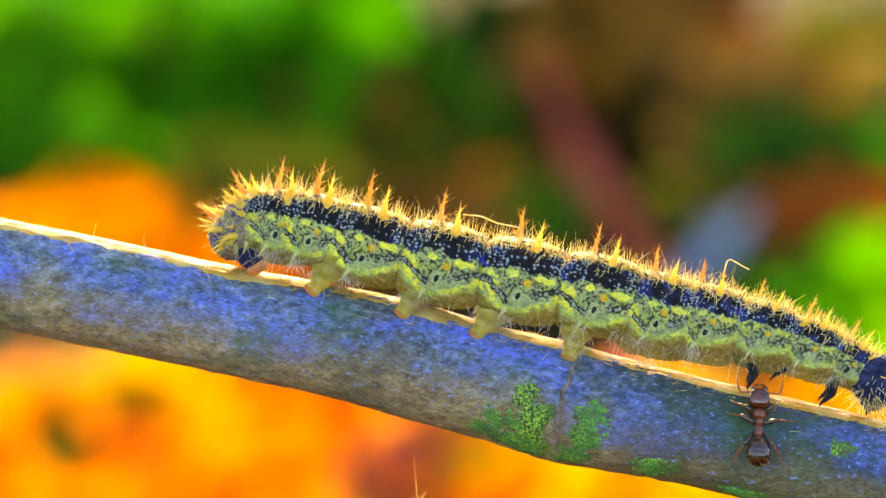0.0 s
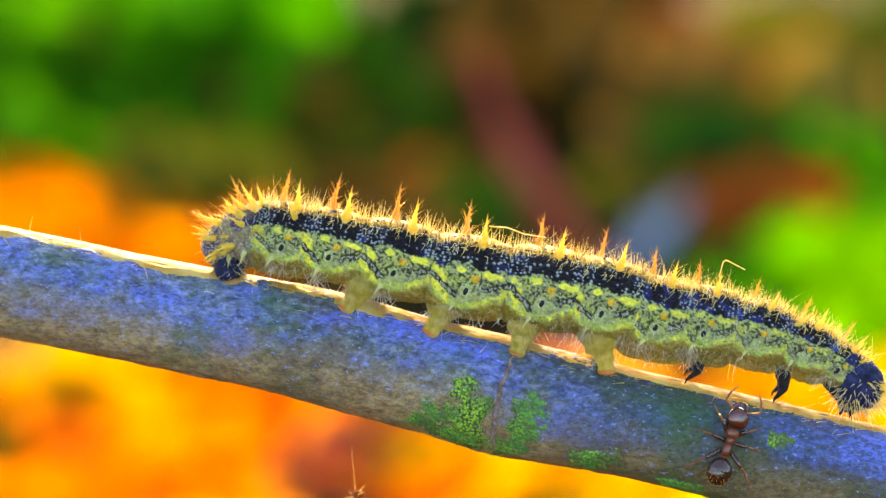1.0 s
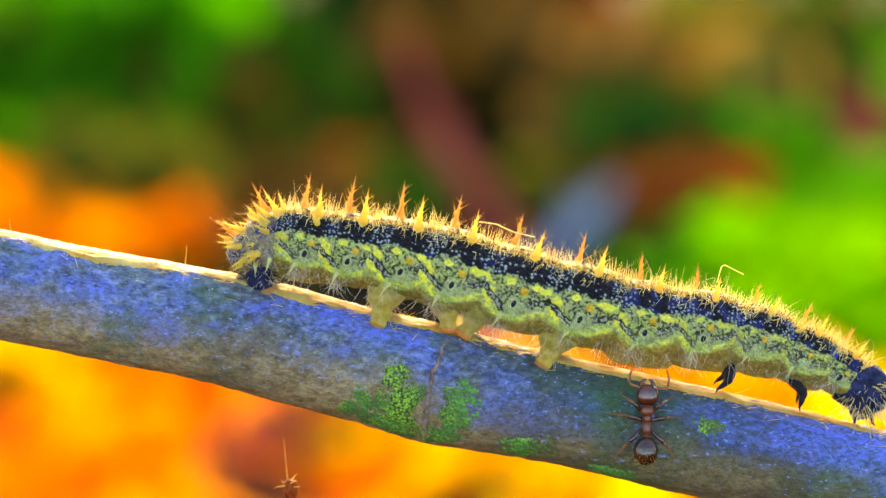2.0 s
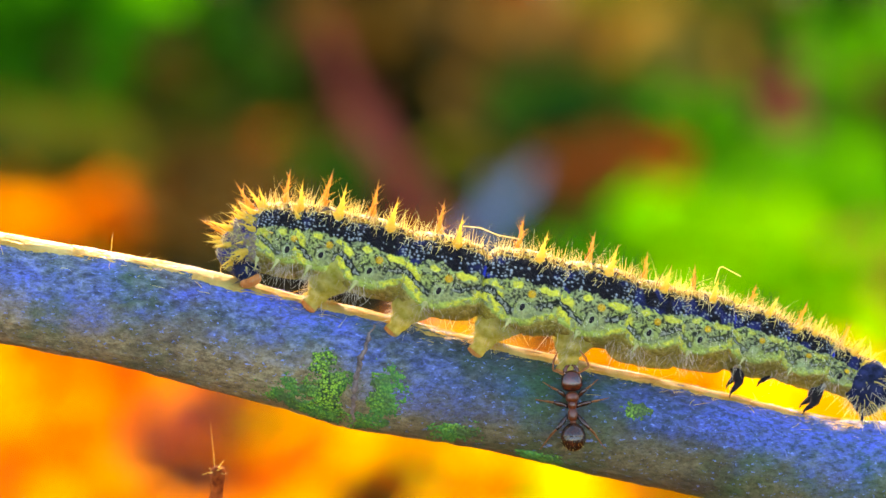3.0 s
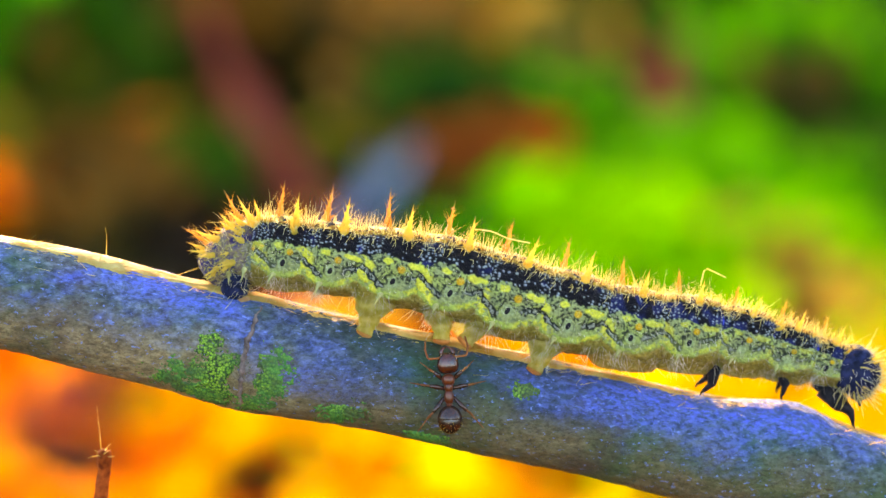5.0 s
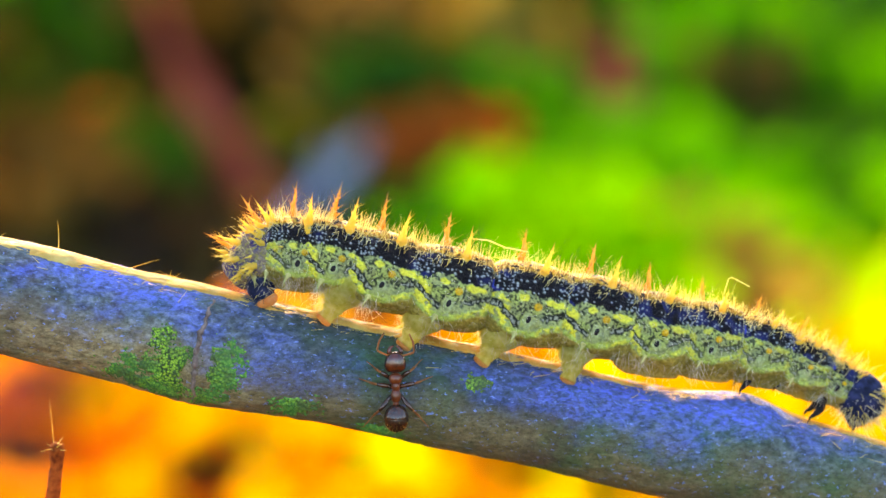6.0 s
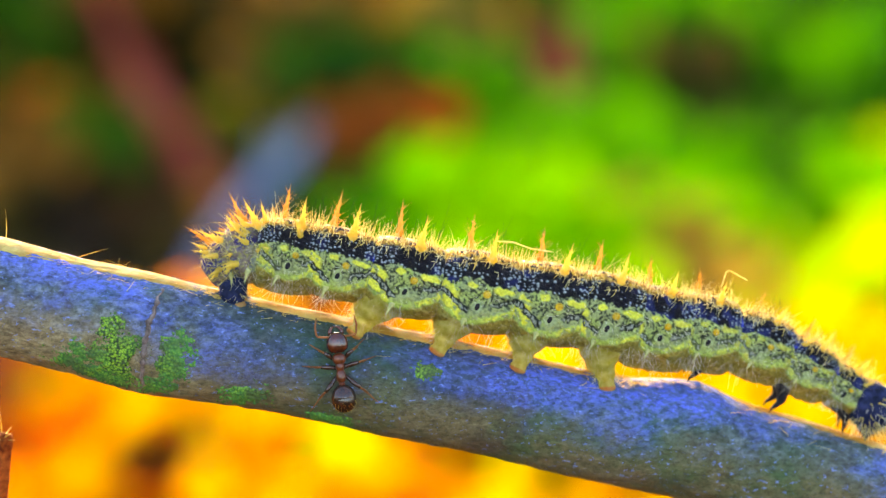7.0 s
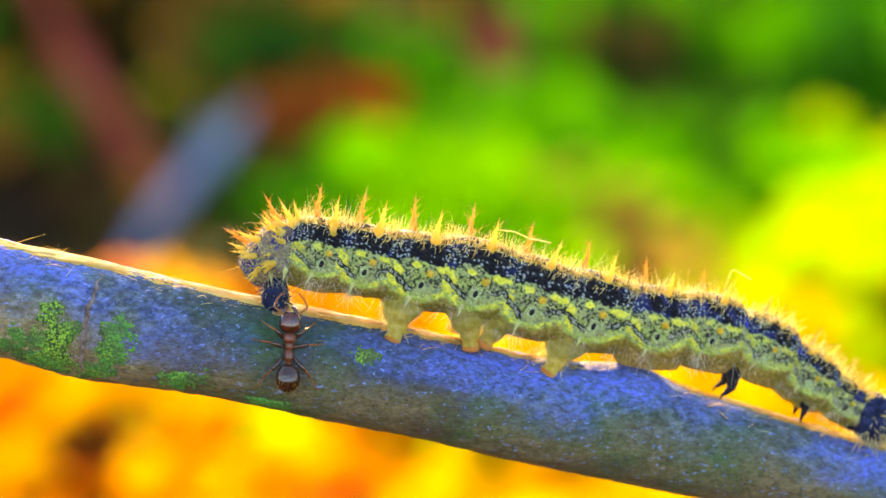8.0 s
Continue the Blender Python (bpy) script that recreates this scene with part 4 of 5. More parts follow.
def build_ring(name, index, parent):
    R, L = RINGS[name]
    rng = random.Random(100 + index)
    spots = dots(rng)
    nu = 84
    # fine steps on the flank that is seen, coarser ones on the other
    angles = [90 + 180 * k / 170 for k in range(170)] + [270 + 180 * k / 50 for k in range(50)]
    na = len(angles)
    bold = {"A2": 0.8, "A1": 0.65, "T3": 0.5, "T2": 0.4, "T1": 0.3, "A8": 0.7, "A9": 0.4, "A10": 0.3}.get(name, 1.0)
    verts, cols, faces = [], [], []
    for i in range(nu + 1):
        u = -1 + 2 * i / nu
        for ang in angles:
            side = -1 if ang < 270 else 1
            phi = 180 - ang if ang <= 270 else (ang - 360 if ang <= 450 else 90)
            q = ring_point(u, phi, side, R, L, 0, index) * 1000
            lift = (0.05 * noise.noise(q * 3.1) + 0.04 * noise.noise(q * 7.0)) * (1 - 0.75 * smooth(55, 72, phi)) + 0.025 * noise.noise(q * 15.0)
            c = pigment(u, phi, q if side < 0 else q + Vector((0, 9, 0)), index, spots, bold)
            if phi > 15:
                lift += 0.06 * smooth(0.2, 0.6, c[2])
            elif phi > -40:
                lift += 0.045 * smooth(0.15, 0.8, c[0])
            verts.append(ring_point(u, phi, side, R, L, lift, index))
            cols.append(c)
    for i in range(nu):
        for k in range(na):
            a, b = i * na + k, i * na + (k + 1) % na
            faces.append((a, b, b + na, a + na))
    # rounded ends, drawn in under the neighbouring rings
    for row, way in ((0, -1), (nu, 1)):
        prev = [row * na + k for k in range(na)]
        for s, sh in ((0.10, 0.90), (0.16, 0.7), (0.18, 0.3)):
            cur = []
            for k in range(na):
                v = verts[row * na + k]
                verts.append(Vector((v.x + way * s * L * MM, v.y * sh, v.z * sh)))
                cols.append(cols[row * na + k])
                cur.append(len(verts) - 1)
            for k in range(na):
                f = (prev[k], prev[(k + 1) % na], cur[(k + 1) % na], cur[k])
                faces.append(f if way > 0 else f[::-1])
            prev = cur
        faces.append(tuple(prev) if way > 0 else tuple(prev[::-1]))
    me = bpy.data.meshes.new("body_ring")
    me.from_pydata(verts, [], faces)
    me.materials.append(SKIN)
    at = me.color_attributes.new("pigment", "FLOAT_COLOR", "POINT")
    at.data.foreach_set("color", np.array(cols, dtype=np.float32).ravel())
    me.shade_smooth()
    ob = new("body_ring", me)
    ob.parent = parent
    if name[0] == "A" and name not in ("A9", "A10") or name == "T1":
        bm = bmesh.new()
        for side in (-1, 1):
            c = ring_point(-0.02, -5, side, R, L, 0.0)
            blob(bm, c, (0.10 * MM, 0.06 * MM, 0.16 * MM), pose(0, 0, 0, 0, 14, 0), 14, 8)
        part("breathing_hole", bm, HORN, ob, "small black oval breathing holes")
    return ob


def spine_mesh(name, material, seed, spikes, long, stout=1.0):
    """A branched spine of about a millimetre: a slender cone out of which thorns grow."""
    rng = random.Random(seed)
    bm = bmesh.new()
    lean = Vector((rng.uniform(-0.12, 0.12), rng.uniform(-0.1, 0.1), 1))
    sides, n = 9, 18
    rings = []
    for i in range(n + 1):
        f = i / n
        r = stout * (0.17 * (1 - f) ** 3.2 + 0.072 * (1 - f) ** 0.8 + 0.003) * MM
        mid = Vector((lean.x * f, lean.y * f, -0.12 + 1.42 * f)) * MM
        rings.append([bm.verts.new(mid + Vector((math.cos(k * math.tau / sides + i * 0.2), math.sin(k * math.tau / sides + i * 0.2), 0)) * r) for k in range(sides)])
    quads = {}
    for i in range(n):
        for k in range(sides):
            quads[i, k] = bm.faces.new((rings[i][k], rings[i][(k + 1) % sides], rings[i + 1][(k + 1) % sides], rings[i + 1][k]))
    bm.faces.new(rings[-1])
    for j in range(spikes):
        i, k = 2 + (j * 5 + rng.randrange(3)) % (n - 6), (j * 4 + rng.randrange(2)) % sides
        face = quads.pop((i, k), None)
        if face is None:
            continue
        c = face.calc_center_median()
        vs = list(face.verts)
        bm.faces.remove(face)
        out = Vector((c.x - lean.x * c.z, c.y - lean.y * c.z, 0)).normalized()
        way = (out + Vector((0, 0, rng.uniform(0.5, 1.4)))).normalized()
        size = long * rng.uniform(0.55, 1.15) * (1.15 - 0.6 * i / n) * MM
        # a thorn in two steps, drawn out to a thin tip
        half = [bm.verts.new(c + (v.co - c) * 0.17 + way * size * 0.22) for v in vs]
        tip = bm.verts.new(c + way * size + Vector((rng.uniform(-0.1, 0.1), rng.uniform(-0.1, 0.1), 0.08)) * size)
        for q in range(4):
            bm.faces.new((vs[q], vs[(q + 1) % 4], half[(q + 1) % 4], half[q]))
            bm.faces.new((half[q], half[(q + 1) % 4], tip))
    me = bpy.data.meshes.new(name)
    bm.to_mesh(me)
    bm.free()
    me.materials.append(material)
    me.shade_smooth()
    return me


def build_caterpillar():
    cat = empty("caterpillar", Matrix(), "spiny black and yellow caterpillar crawling along the twig", "caterpillar")
    near = [spine_mesh("spine", SPINE, s, 17, 0.56) for s in (1, 2, 3)]
    farm = [spine_mesh("spine", SPINE_FAR, s, 17, 0.58, 0.85) for s in (4, 5, 6)]
    low = [spine_mesh("spine", SPINE_PALE, s, 12, 0.6, 1.1) for s in (7, 8)]
    parts = {}
    for i, n in enumerate(ORDER):
        R, L = RINGS[n]
        rng = random.Random(40 + i)
        ob = parts[n] = build_ring(n, i, cat)

        def spine(meshes, u, phi, side, size, tip=(0, 0, 0), label=""):
            p = ring_point(u, phi, side, R, L)
            way = (Vector((0, p.y, p.z)).normalized() + Vector(tip)).normalized()
            s = new("spine", rng.choice(meshes))
            s.parent = ob
            s.matrix_basis = Matrix.Translation(p) @ way.to_track_quat("Z", "Y").to_matrix().to_4x4() @ pose(0, 0, 0, 0, 0, rng.uniform(0, 360)) @ Matrix.Scale(size, 4)
            if label:
                tagged(s, label)

        tail = n in ("A9", "A10")
        k = {"A10": 1.0, "A9": 1.1, "A8": 1.1, "A7": 1.2, "A6": 1.2, "A5": 1.12, "A4": 1.1, "A3": 1.05, "A2": 0.95, "A1": 0.85, "T3": 0.75, "T2": 0.8, "T1": 0.8}[n]
        lean = -0.55 if tail else (0.18 if n[0] == "T" else 0.05)
        spine(near, 0.18, 66, -1, k, (lean, 0.15, 0.35), "branched amber spine")
        spine(farm, -0.30, 70, 1, k * 1.08, (lean - 0.06, 0.1, 0.3), "branched russet spine")
        if n != "T1":
            spine(near, 0.14, 13, -1, k * 0.36, (0.1, 0, 0.25), "short yellow flank spine")
            spine(farm, -0.02, 20, 1, k * 0.45, (0, 0, 0.2), "short yellow flank spine")
            spine(low, -0.25, -25, -1, k * 0.55, (-0.25, 0, -0.1), "pale green lower spine")
            spine(low, -0.42, -32, 1, k * 0.5, (-0.25, 0, -0.1), "pale green lower spine")
        if tail or n in ("A8", "T2", "T1"):
            for j in range(15 if tail else 3):
                spine(near if j % 3 else farm, rng.uniform(-0.8, 0.6), rng.uniform(-20 if tail else 20, 88), -1 if j % 3 else 1, k * (rng.uniform(0.42, 0.7) if tail else rng.uniform(0.5, 0.75)), (-0.8 if tail else -0.5 if n[0] == "A" else 0.35, 0, 0.15), "slender amber spine")
        bm = bmesh.new()
        for _ in range(105 if not tail else 60):
            u, side = rng.uniform(-0.95, 0.95), rng.choice((-1, -1, 1))
            phi = rng.uniform(-40, 90) if tail else rng.uniform(55, 90)
            p = ring_point(u, phi, side, R, L)
            wild = rng.random() < 0.35
            hair(bm, p, (rng.gauss(lean, 0.7 if wild else 0.28), p.y / R / MM * 0.4 + rng.gauss(0, 0.3), 1.0), rng.uniform(0.2, 0.7) * (1.1 if wild else 0.85) * MM, (0.012 if wild else 0.016) * MM, 0.8 if wild else 0.25, rng, 5)
        # combs of straight upright bristles between the spines
        for centre in (-0.62, 0.62) if not tail else ():
            for j in range(6):
                p = ring_point(centre + 0.055 * (j - 3.5), rng.uniform(70, 86), -1, R, L)
                hair(bm, p, (lean + 0.05 * (j - 3.5), -0.1, 1), rng.uniform(0.45, 0.75) * k * MM, 0.017 * MM, 0.12, rng)
        # hooked bristles that hang over the dark band
        for _ in range(22):
            u = rng.uniform(-0.95, 0.95)
            p = ring_point(u, rng.triangular(42, 70, 64), -1, R, L)
            q = p + Vector((rng.uniform(-0.15, 0.25), -rng.uniform(0.15, 0.26), rng.uniform(0.02, 0.14))) * MM
            e = q + Vector((rng.uniform(-0.25, 0.1), -rng.uniform(0.02, 0.10), -rng.uniform(0.2, 0.42))) * MM
            tube(bm, [p, p.lerp(q, 0.6), q, q.lerp(e, 0.5) + Vector((0.02, -0.03, 0.01)) * MM, e], [0.014 * MM, 0.013 * MM, 0.012 * MM, 0.009 * MM, 0.004 * MM], 4, False)
        tagged(part("back_bristles", bm, BRISTLE, ob, "fine golden back bristles"), kind="stuff")
        bm = bmesh.new()
        for _ in range(9):
            u, side = rng.uniform(-0.7, 0.7), rng.choice((-1, 1, 1))
            p = ring_point(u, rng.uniform(66, 88), side, R, L)
            hair(bm, p, (rng.gauss(lean, 0.3), rng.gauss(0.1, 0.2), 1.0), rng.uniform(0.8, 1.6) * k * MM, 0.012 * MM, 0.2, rng)
        tagged(part("dark_bristles", bm, HORN, ob, "sparse long black bristles"), kind="stuff")
        bm = bmesh.new()
        for _ in range(14 if tail else 26 if n[0] == "T" else 60):
            u, side = rng.gauss(-0.28, 0.08) if rng.random() < 0.6 else rng.uniform(-0.9, 0.9), rng.choice((-1, -1, -1, 1))
            p = ring_point(u, rng.uniform(-50, -24), side, R, L)
            hair(bm, p, (rng.gauss(0, 0.6), side * rng.uniform(0.2, 0.8), -1), rng.uniform(0.3, 0.95) * MM, 0.012 * MM, 0.4, rng)
        for _ in range(20 if tail else 70):
            p = ring_point(rng.uniform(-0.95, 0.95), rng.uniform(-40, 26), -1, R, L)
            hair(bm, p, (rng.gauss(0.1, 0.4), -0.8, rng.uniform(-0.9, 0.25)), rng.uniform(0.14, 0.36) * MM, 0.008 * MM, 0.3, rng, 3)
        tagged(part("belly_bristles", bm, HAIR, ob, "fine whitish belly bristles"), kind="stuff")
        if n == "T1":
            bm = bmesh.new()
            tube(bm, [(L * 0.72 * MM, 0, 0), (L * 1.0 * MM, 0, 0), (L * 1.12 * MM, 0, -0.02 * MM)], [R * 0.90 * MM, R * 0.82 * MM, R * 0.62 * MM], 40)
            part("collar", bm, COLLAR, ob, "pale blue neck collar")
    # silk strands and a scrap of fibre on the back
    for n, pts in (("A5", ((0.2, 92, 0.5), (0.6, 88, 0.62), (1.0, 86, 0.5), (1.5, 84, 0.55))), ("A1", ((0.18, 80, 0.5), (0.22, 80, 1.15), (0.3, 80, 1.25), (0.85, 80, 0.98)))):
        R, L = RINGS[n]
        bm = bmesh.new()
        tube(bm, [Vector((u * L * MM, -R * MM * math.cos(radians(a)), (R * math.sin(radians(a)) + lift) * MM)) for u, a, lift in pts], [0.022 * MM] * len(pts), 5)
        part("strand", bm, BRISTLE, parts[n], "pale strand caught on the spines")
    # head
    bm = bmesh.new()
    for side in (-1, 1):
        blob(bm, (0.0, side * 0.42 * MM, 0.06 * MM), (1.04 * MM, 0.84 * MM, 1.0 * MM), None, 40, 28, 0.06)
    blob(bm, (0.62 * MM, 0, -0.34 * MM), (0.62 * MM, 0.58 * MM, 0.56 * MM), None, 26, 18, 0.06)
    for side in (-1, 1):
        tube(bm, [(0.85 * MM, side * 0.36 * MM, -0.62 * MM), (1.16 * MM, side * 0.30 * MM, -0.86 * MM)], [0.15 * MM, 0.05 * MM], 8)
    head = parts["head"] = part("head", bm, BLACK, cat, "blue-black two-lobed bristly head")
    rng = random.Random(77)
    for name, material, count, label in (("head_bristles", BRISTLE, 170, "golden stiff head bristles"), ("face_bristles", HAIR, 300, "short pale face bristles")):
        bm = bmesh.new()
        for _ in range(count):
            d = Vector((rng.uniform(-0.2, 1), rng.uniform(-1, 1), rng.uniform(-0.8, 1))).normalized()
            p = (d.x * 0.98 * MM, d.y * 1.18 * MM, (0.06 + d.z * 0.95) * MM)
            if name == "head_bristles":
                hair(bm, p, d + Vector((0.25, 0, 0.15)), rng.uniform(0.4, 1.2) * MM, 0.026 * MM, 0.25, rng)
            else:
                hair(bm, p, d + Vector((0.35, 0, -0.55)), rng.uniform(0.25, 0.55) * MM, 0.018 * MM, 0.15, rng)
        tagged(part(name, bm, material, head, label), kind="stuff")
    for j in range(10):
        d = Vector((rng.uniform(-0.1, 0.7), rng.uniform(-0.8, 0.8), rng.uniform(0.3, 1))).normalized()
        sp = new("spine", rng.choice(near))
        sp.parent = head
        sp.matrix_basis = Matrix.Translation((d.x * 0.7 * MM, d.y * 1.0 * MM, (0.1 + d.z * 0.95) * MM)) @ d.to_track_quat("Z", "Y").to_matrix().to_4x4() @ Matrix.Scale(0.6, 4)
    # legs: fleshy prolegs, the hind pair, and three pairs of black pointed legs
    rng = random.Random(9)
    for n in ("A3", "A4", "A5", "A6"):
        for side in (-1, 1):
            bm = bmesh.new()
            hs = [2.3 - 2.2 * i / 22 for i in range(23)]
            tube(bm, [(0.03 * math.sin(h * 4) * MM, 0, h * MM) for h in hs], [(0.33 + 0.62 * smooth(0.25, 1.9, h) + 0.03 * math.sin(h * 14)) * MM for h in hs], 26)
            for v in bm.verts:
                f = 0.14 * noise.noise(v.co * 2400 + Vector((side, 0, 0))) + 0.05 * noise.noise(v.co * 7000)
                v.co.x *= 1 + f
                v.co.y *= 1 + f
            leg = parts[(n, side)] = part("proleg", bm, PROLEG, cat, "translucent olive proleg with a pinkish foot")
            bm = bmesh.new()
            blob(bm, (0, 0, 0.06 * MM), (0.36 * MM, 0.32 * MM, 0.18 * MM), None, 20, 12, 0.25)
            part("foot", bm, FOOT, leg, "pinkish gripping foot")
            bm = bmesh.new()
            for _ in range(46):
                a, h = rng.uniform(0, math.tau), rng.uniform(0.35, 1.4)
                hair(bm, (0.45 * math.cos(a) * MM, 0.45 * math.sin(a) * MM, h * MM), (math.cos(a), math.sin(a), -1.4), rng.uniform(0.25, 0.5) * MM, 0.010 * MM, 0.2, rng)
            tagged(part("leg_bristles", bm, HAIR, leg, "fine whitish leg bristles"), kind="stuff")
    for side in (-1, 1):
        bm = bmesh.new()
        tube(bm, [(0.42 * MM, 0, 1.65 * MM), (0.28 * MM, 0, 1.25 * MM), (0.12 * MM, 0, 0.95 * MM), (0.02 * MM, 0, 0.68 * MM), (0, 0, 0.42 * MM), (0, 0, 0.22 * MM)], [r * MM for r in (0.34, 0.44, 0.56, 0.60, 0.52, 0.34)], 20)
        leg = parts[("A10", side)] = part("hind_proleg", bm, BLACK, cat, "blue-black hind proleg with an orange foot")
        bm = bmesh.new()
        blob(bm, (-0.05 * MM, 0, 0.10 * MM), (0.48 * MM, 0.42 * MM, 0.26 * MM), None, 20, 12, 0.15)
        part("foot", bm, FOOT, leg, "orange gripping foot")
        for material, label in ((COLLAR, "short blue-grey leg bristles"), (BRISTLE, "golden leg bristles")):
            bm = bmesh.new()
            for _ in range(70):
                a, h = rng.uniform(0, math.tau), rng.uniform(0.3, 1.4)
                hair(bm, ((0.1 + 0.46 * math.cos(a)) * MM, 0.46 * math.sin(a) * MM, h * MM), (math.cos(a) - 0.3, math.sin(a), rng.uniform(-1.2, 0.2)), rng.uniform(0.15, 0.45) * MM, 0.014 * MM, 0.2, rng)
            tagged(part("leg_bristles", bm, material, leg, label), kind="stuff")
        for n in ("T3", "T2", "T1"):
            bm = bmesh.new()
            tube(bm, [(-0.5 * MM, 0, 2.1 * MM), (-0.15 * MM, 0, 1.2 * MM), (0.02 * MM, 0, 0.98 * MM), (0.12 * MM, 0, 0.72 * MM), (0.10 * MM, 0, 0.60 * MM), (0.05 * MM, 0, 0.38 * MM), (-0.01 * MM, 0, 0.20 * MM), (0.02 * MM, 0, 0)], [r * MM for r in (0.40, 0.33, 0.24, 0.20, 0.14, 0.10, 0.055, 0.012)], 14)
            parts[(n, side)] = part("leg", bm, HORN, cat, "black pointed true leg")
    return cat, parts


# first lift of each foot, how long it swings, place of the foot from the ring's breathing hole, spread
STEPS = {"A10": (2.70, 0.45, -1.75, 0.75), "A6": (2.95, 0.42, -1.75, 1.15), "A5": (3.15, 0.45, -1.45, 1.2), "A4": (3.38, 0.45, -1.6, 1.2), "A3": (3.58, 0.45, -1.0, 1.15),
         "T3": (2.58, 0.32, 0.45, 0.8), "T2": (2.86, 0.35, 3.2, 0.7), "T1": (3.1, 0.42, 5.7, 0.6)}


def foot_at(n, t):
    """Where a foot stands or swings at t: place along the twig and lift, in millimetres."""
    first, swing, off, _ = STEPS[n]
    ring = {"A10": "A8", "T3": "A1", "T2": "A1", "T1": "A1"}.get(n, n)
    k = math.floor((t - first) / PERIOD)
    start = first + k * PERIOD

    def stand(c):
        return advance(ring, first + c * PERIOD + swing + (PERIOD - swing) / 2) + off

    f = (t - start) / swing
    if f >= 1:
        return stand(k), 0.0
    g = smooth(0, 1, f)
    return stand(k - 1) * (1 - g) + stand(k) * g, 0.75 * math.sin(math.pi * f)


# ---- the ant ----
# seconds, middle of the ant, heading
ANT_WAY = [
    (0, 3.06, 144.9, 88), (0.1, 3.05, 144.9, 88), (0.2, 3.31, 143.9, 86), (0.3, 3.80, 141.2, 78), (0.4, 3.5, 141.55, 75), (0.5, 3.85, 142.4, 67), (0.6, 3.98, 143.0, 65), (0.7, 4.2, 143.5, 66),
    (0.8, 4.37, 143.82, 66), (0.9, 4.48, 143.95, 66), (1, 4.5, 143.98, 69), (1.1, 4.4, 144.28, 75), (1.2, 4.27, 144.61, 82), (2.3, 3.81, 144.14, 88), (2.5, 4.01, 144.10, 85), (3, 3.90, 144.23, 92), (3.5, 3.79, 144.22, 91), (4, 3.80, 143.99, 90),
    (4.5, 3.58, 144.29, 93), (6, 3.29, 143.99, 92), (6.5, 2.91, 144.27, 102), (7, 3.05, 144.28, 97), (7.5, 3.19, 144.23, 84), (8, 3.33, 144.43, 85)]


def ant_pose(x, z, heading):
    """Stands the ant on the flank of the twig: its x axis runs ahead along the bark, its z axis out of it."""
    zc, r = twig_axis(x)
    s = max(-0.97, min(0.97, (z - zc) / (r * 0.977)))
    a = 180 - math.degrees(math.asin(s))
    p = twig_point(x, a)
    out = (twig_point(x, a, 1.0) - p).normalized()
    upward = (twig_point(x, a - 6) - p).normalized()
    along = upward.cross(out).normalized()
    h = radians(heading + 12.4)
    ahead = (along * math.cos(h) + upward * math.sin(h)).normalized()
    m = Matrix((ahead, out.cross(ahead), out)).transposed().to_4x4()
    return Matrix.Translation(p + out * 0.44 * MM) @ m


def boxy(bm, centre, radii, power, seg=32, rings=22):
    """An ellipsoid with fuller corners."""
    made = bmesh.ops.create_uvsphere(bm, u_segments=seg, v_segments=rings, radius=1.0)
    for v in made["verts"]:
        v.co = Vector(tuple(c + r * math.copysign(abs(p) ** power, p) for c, r, p in zip(centre, radii, v.co))) * MM


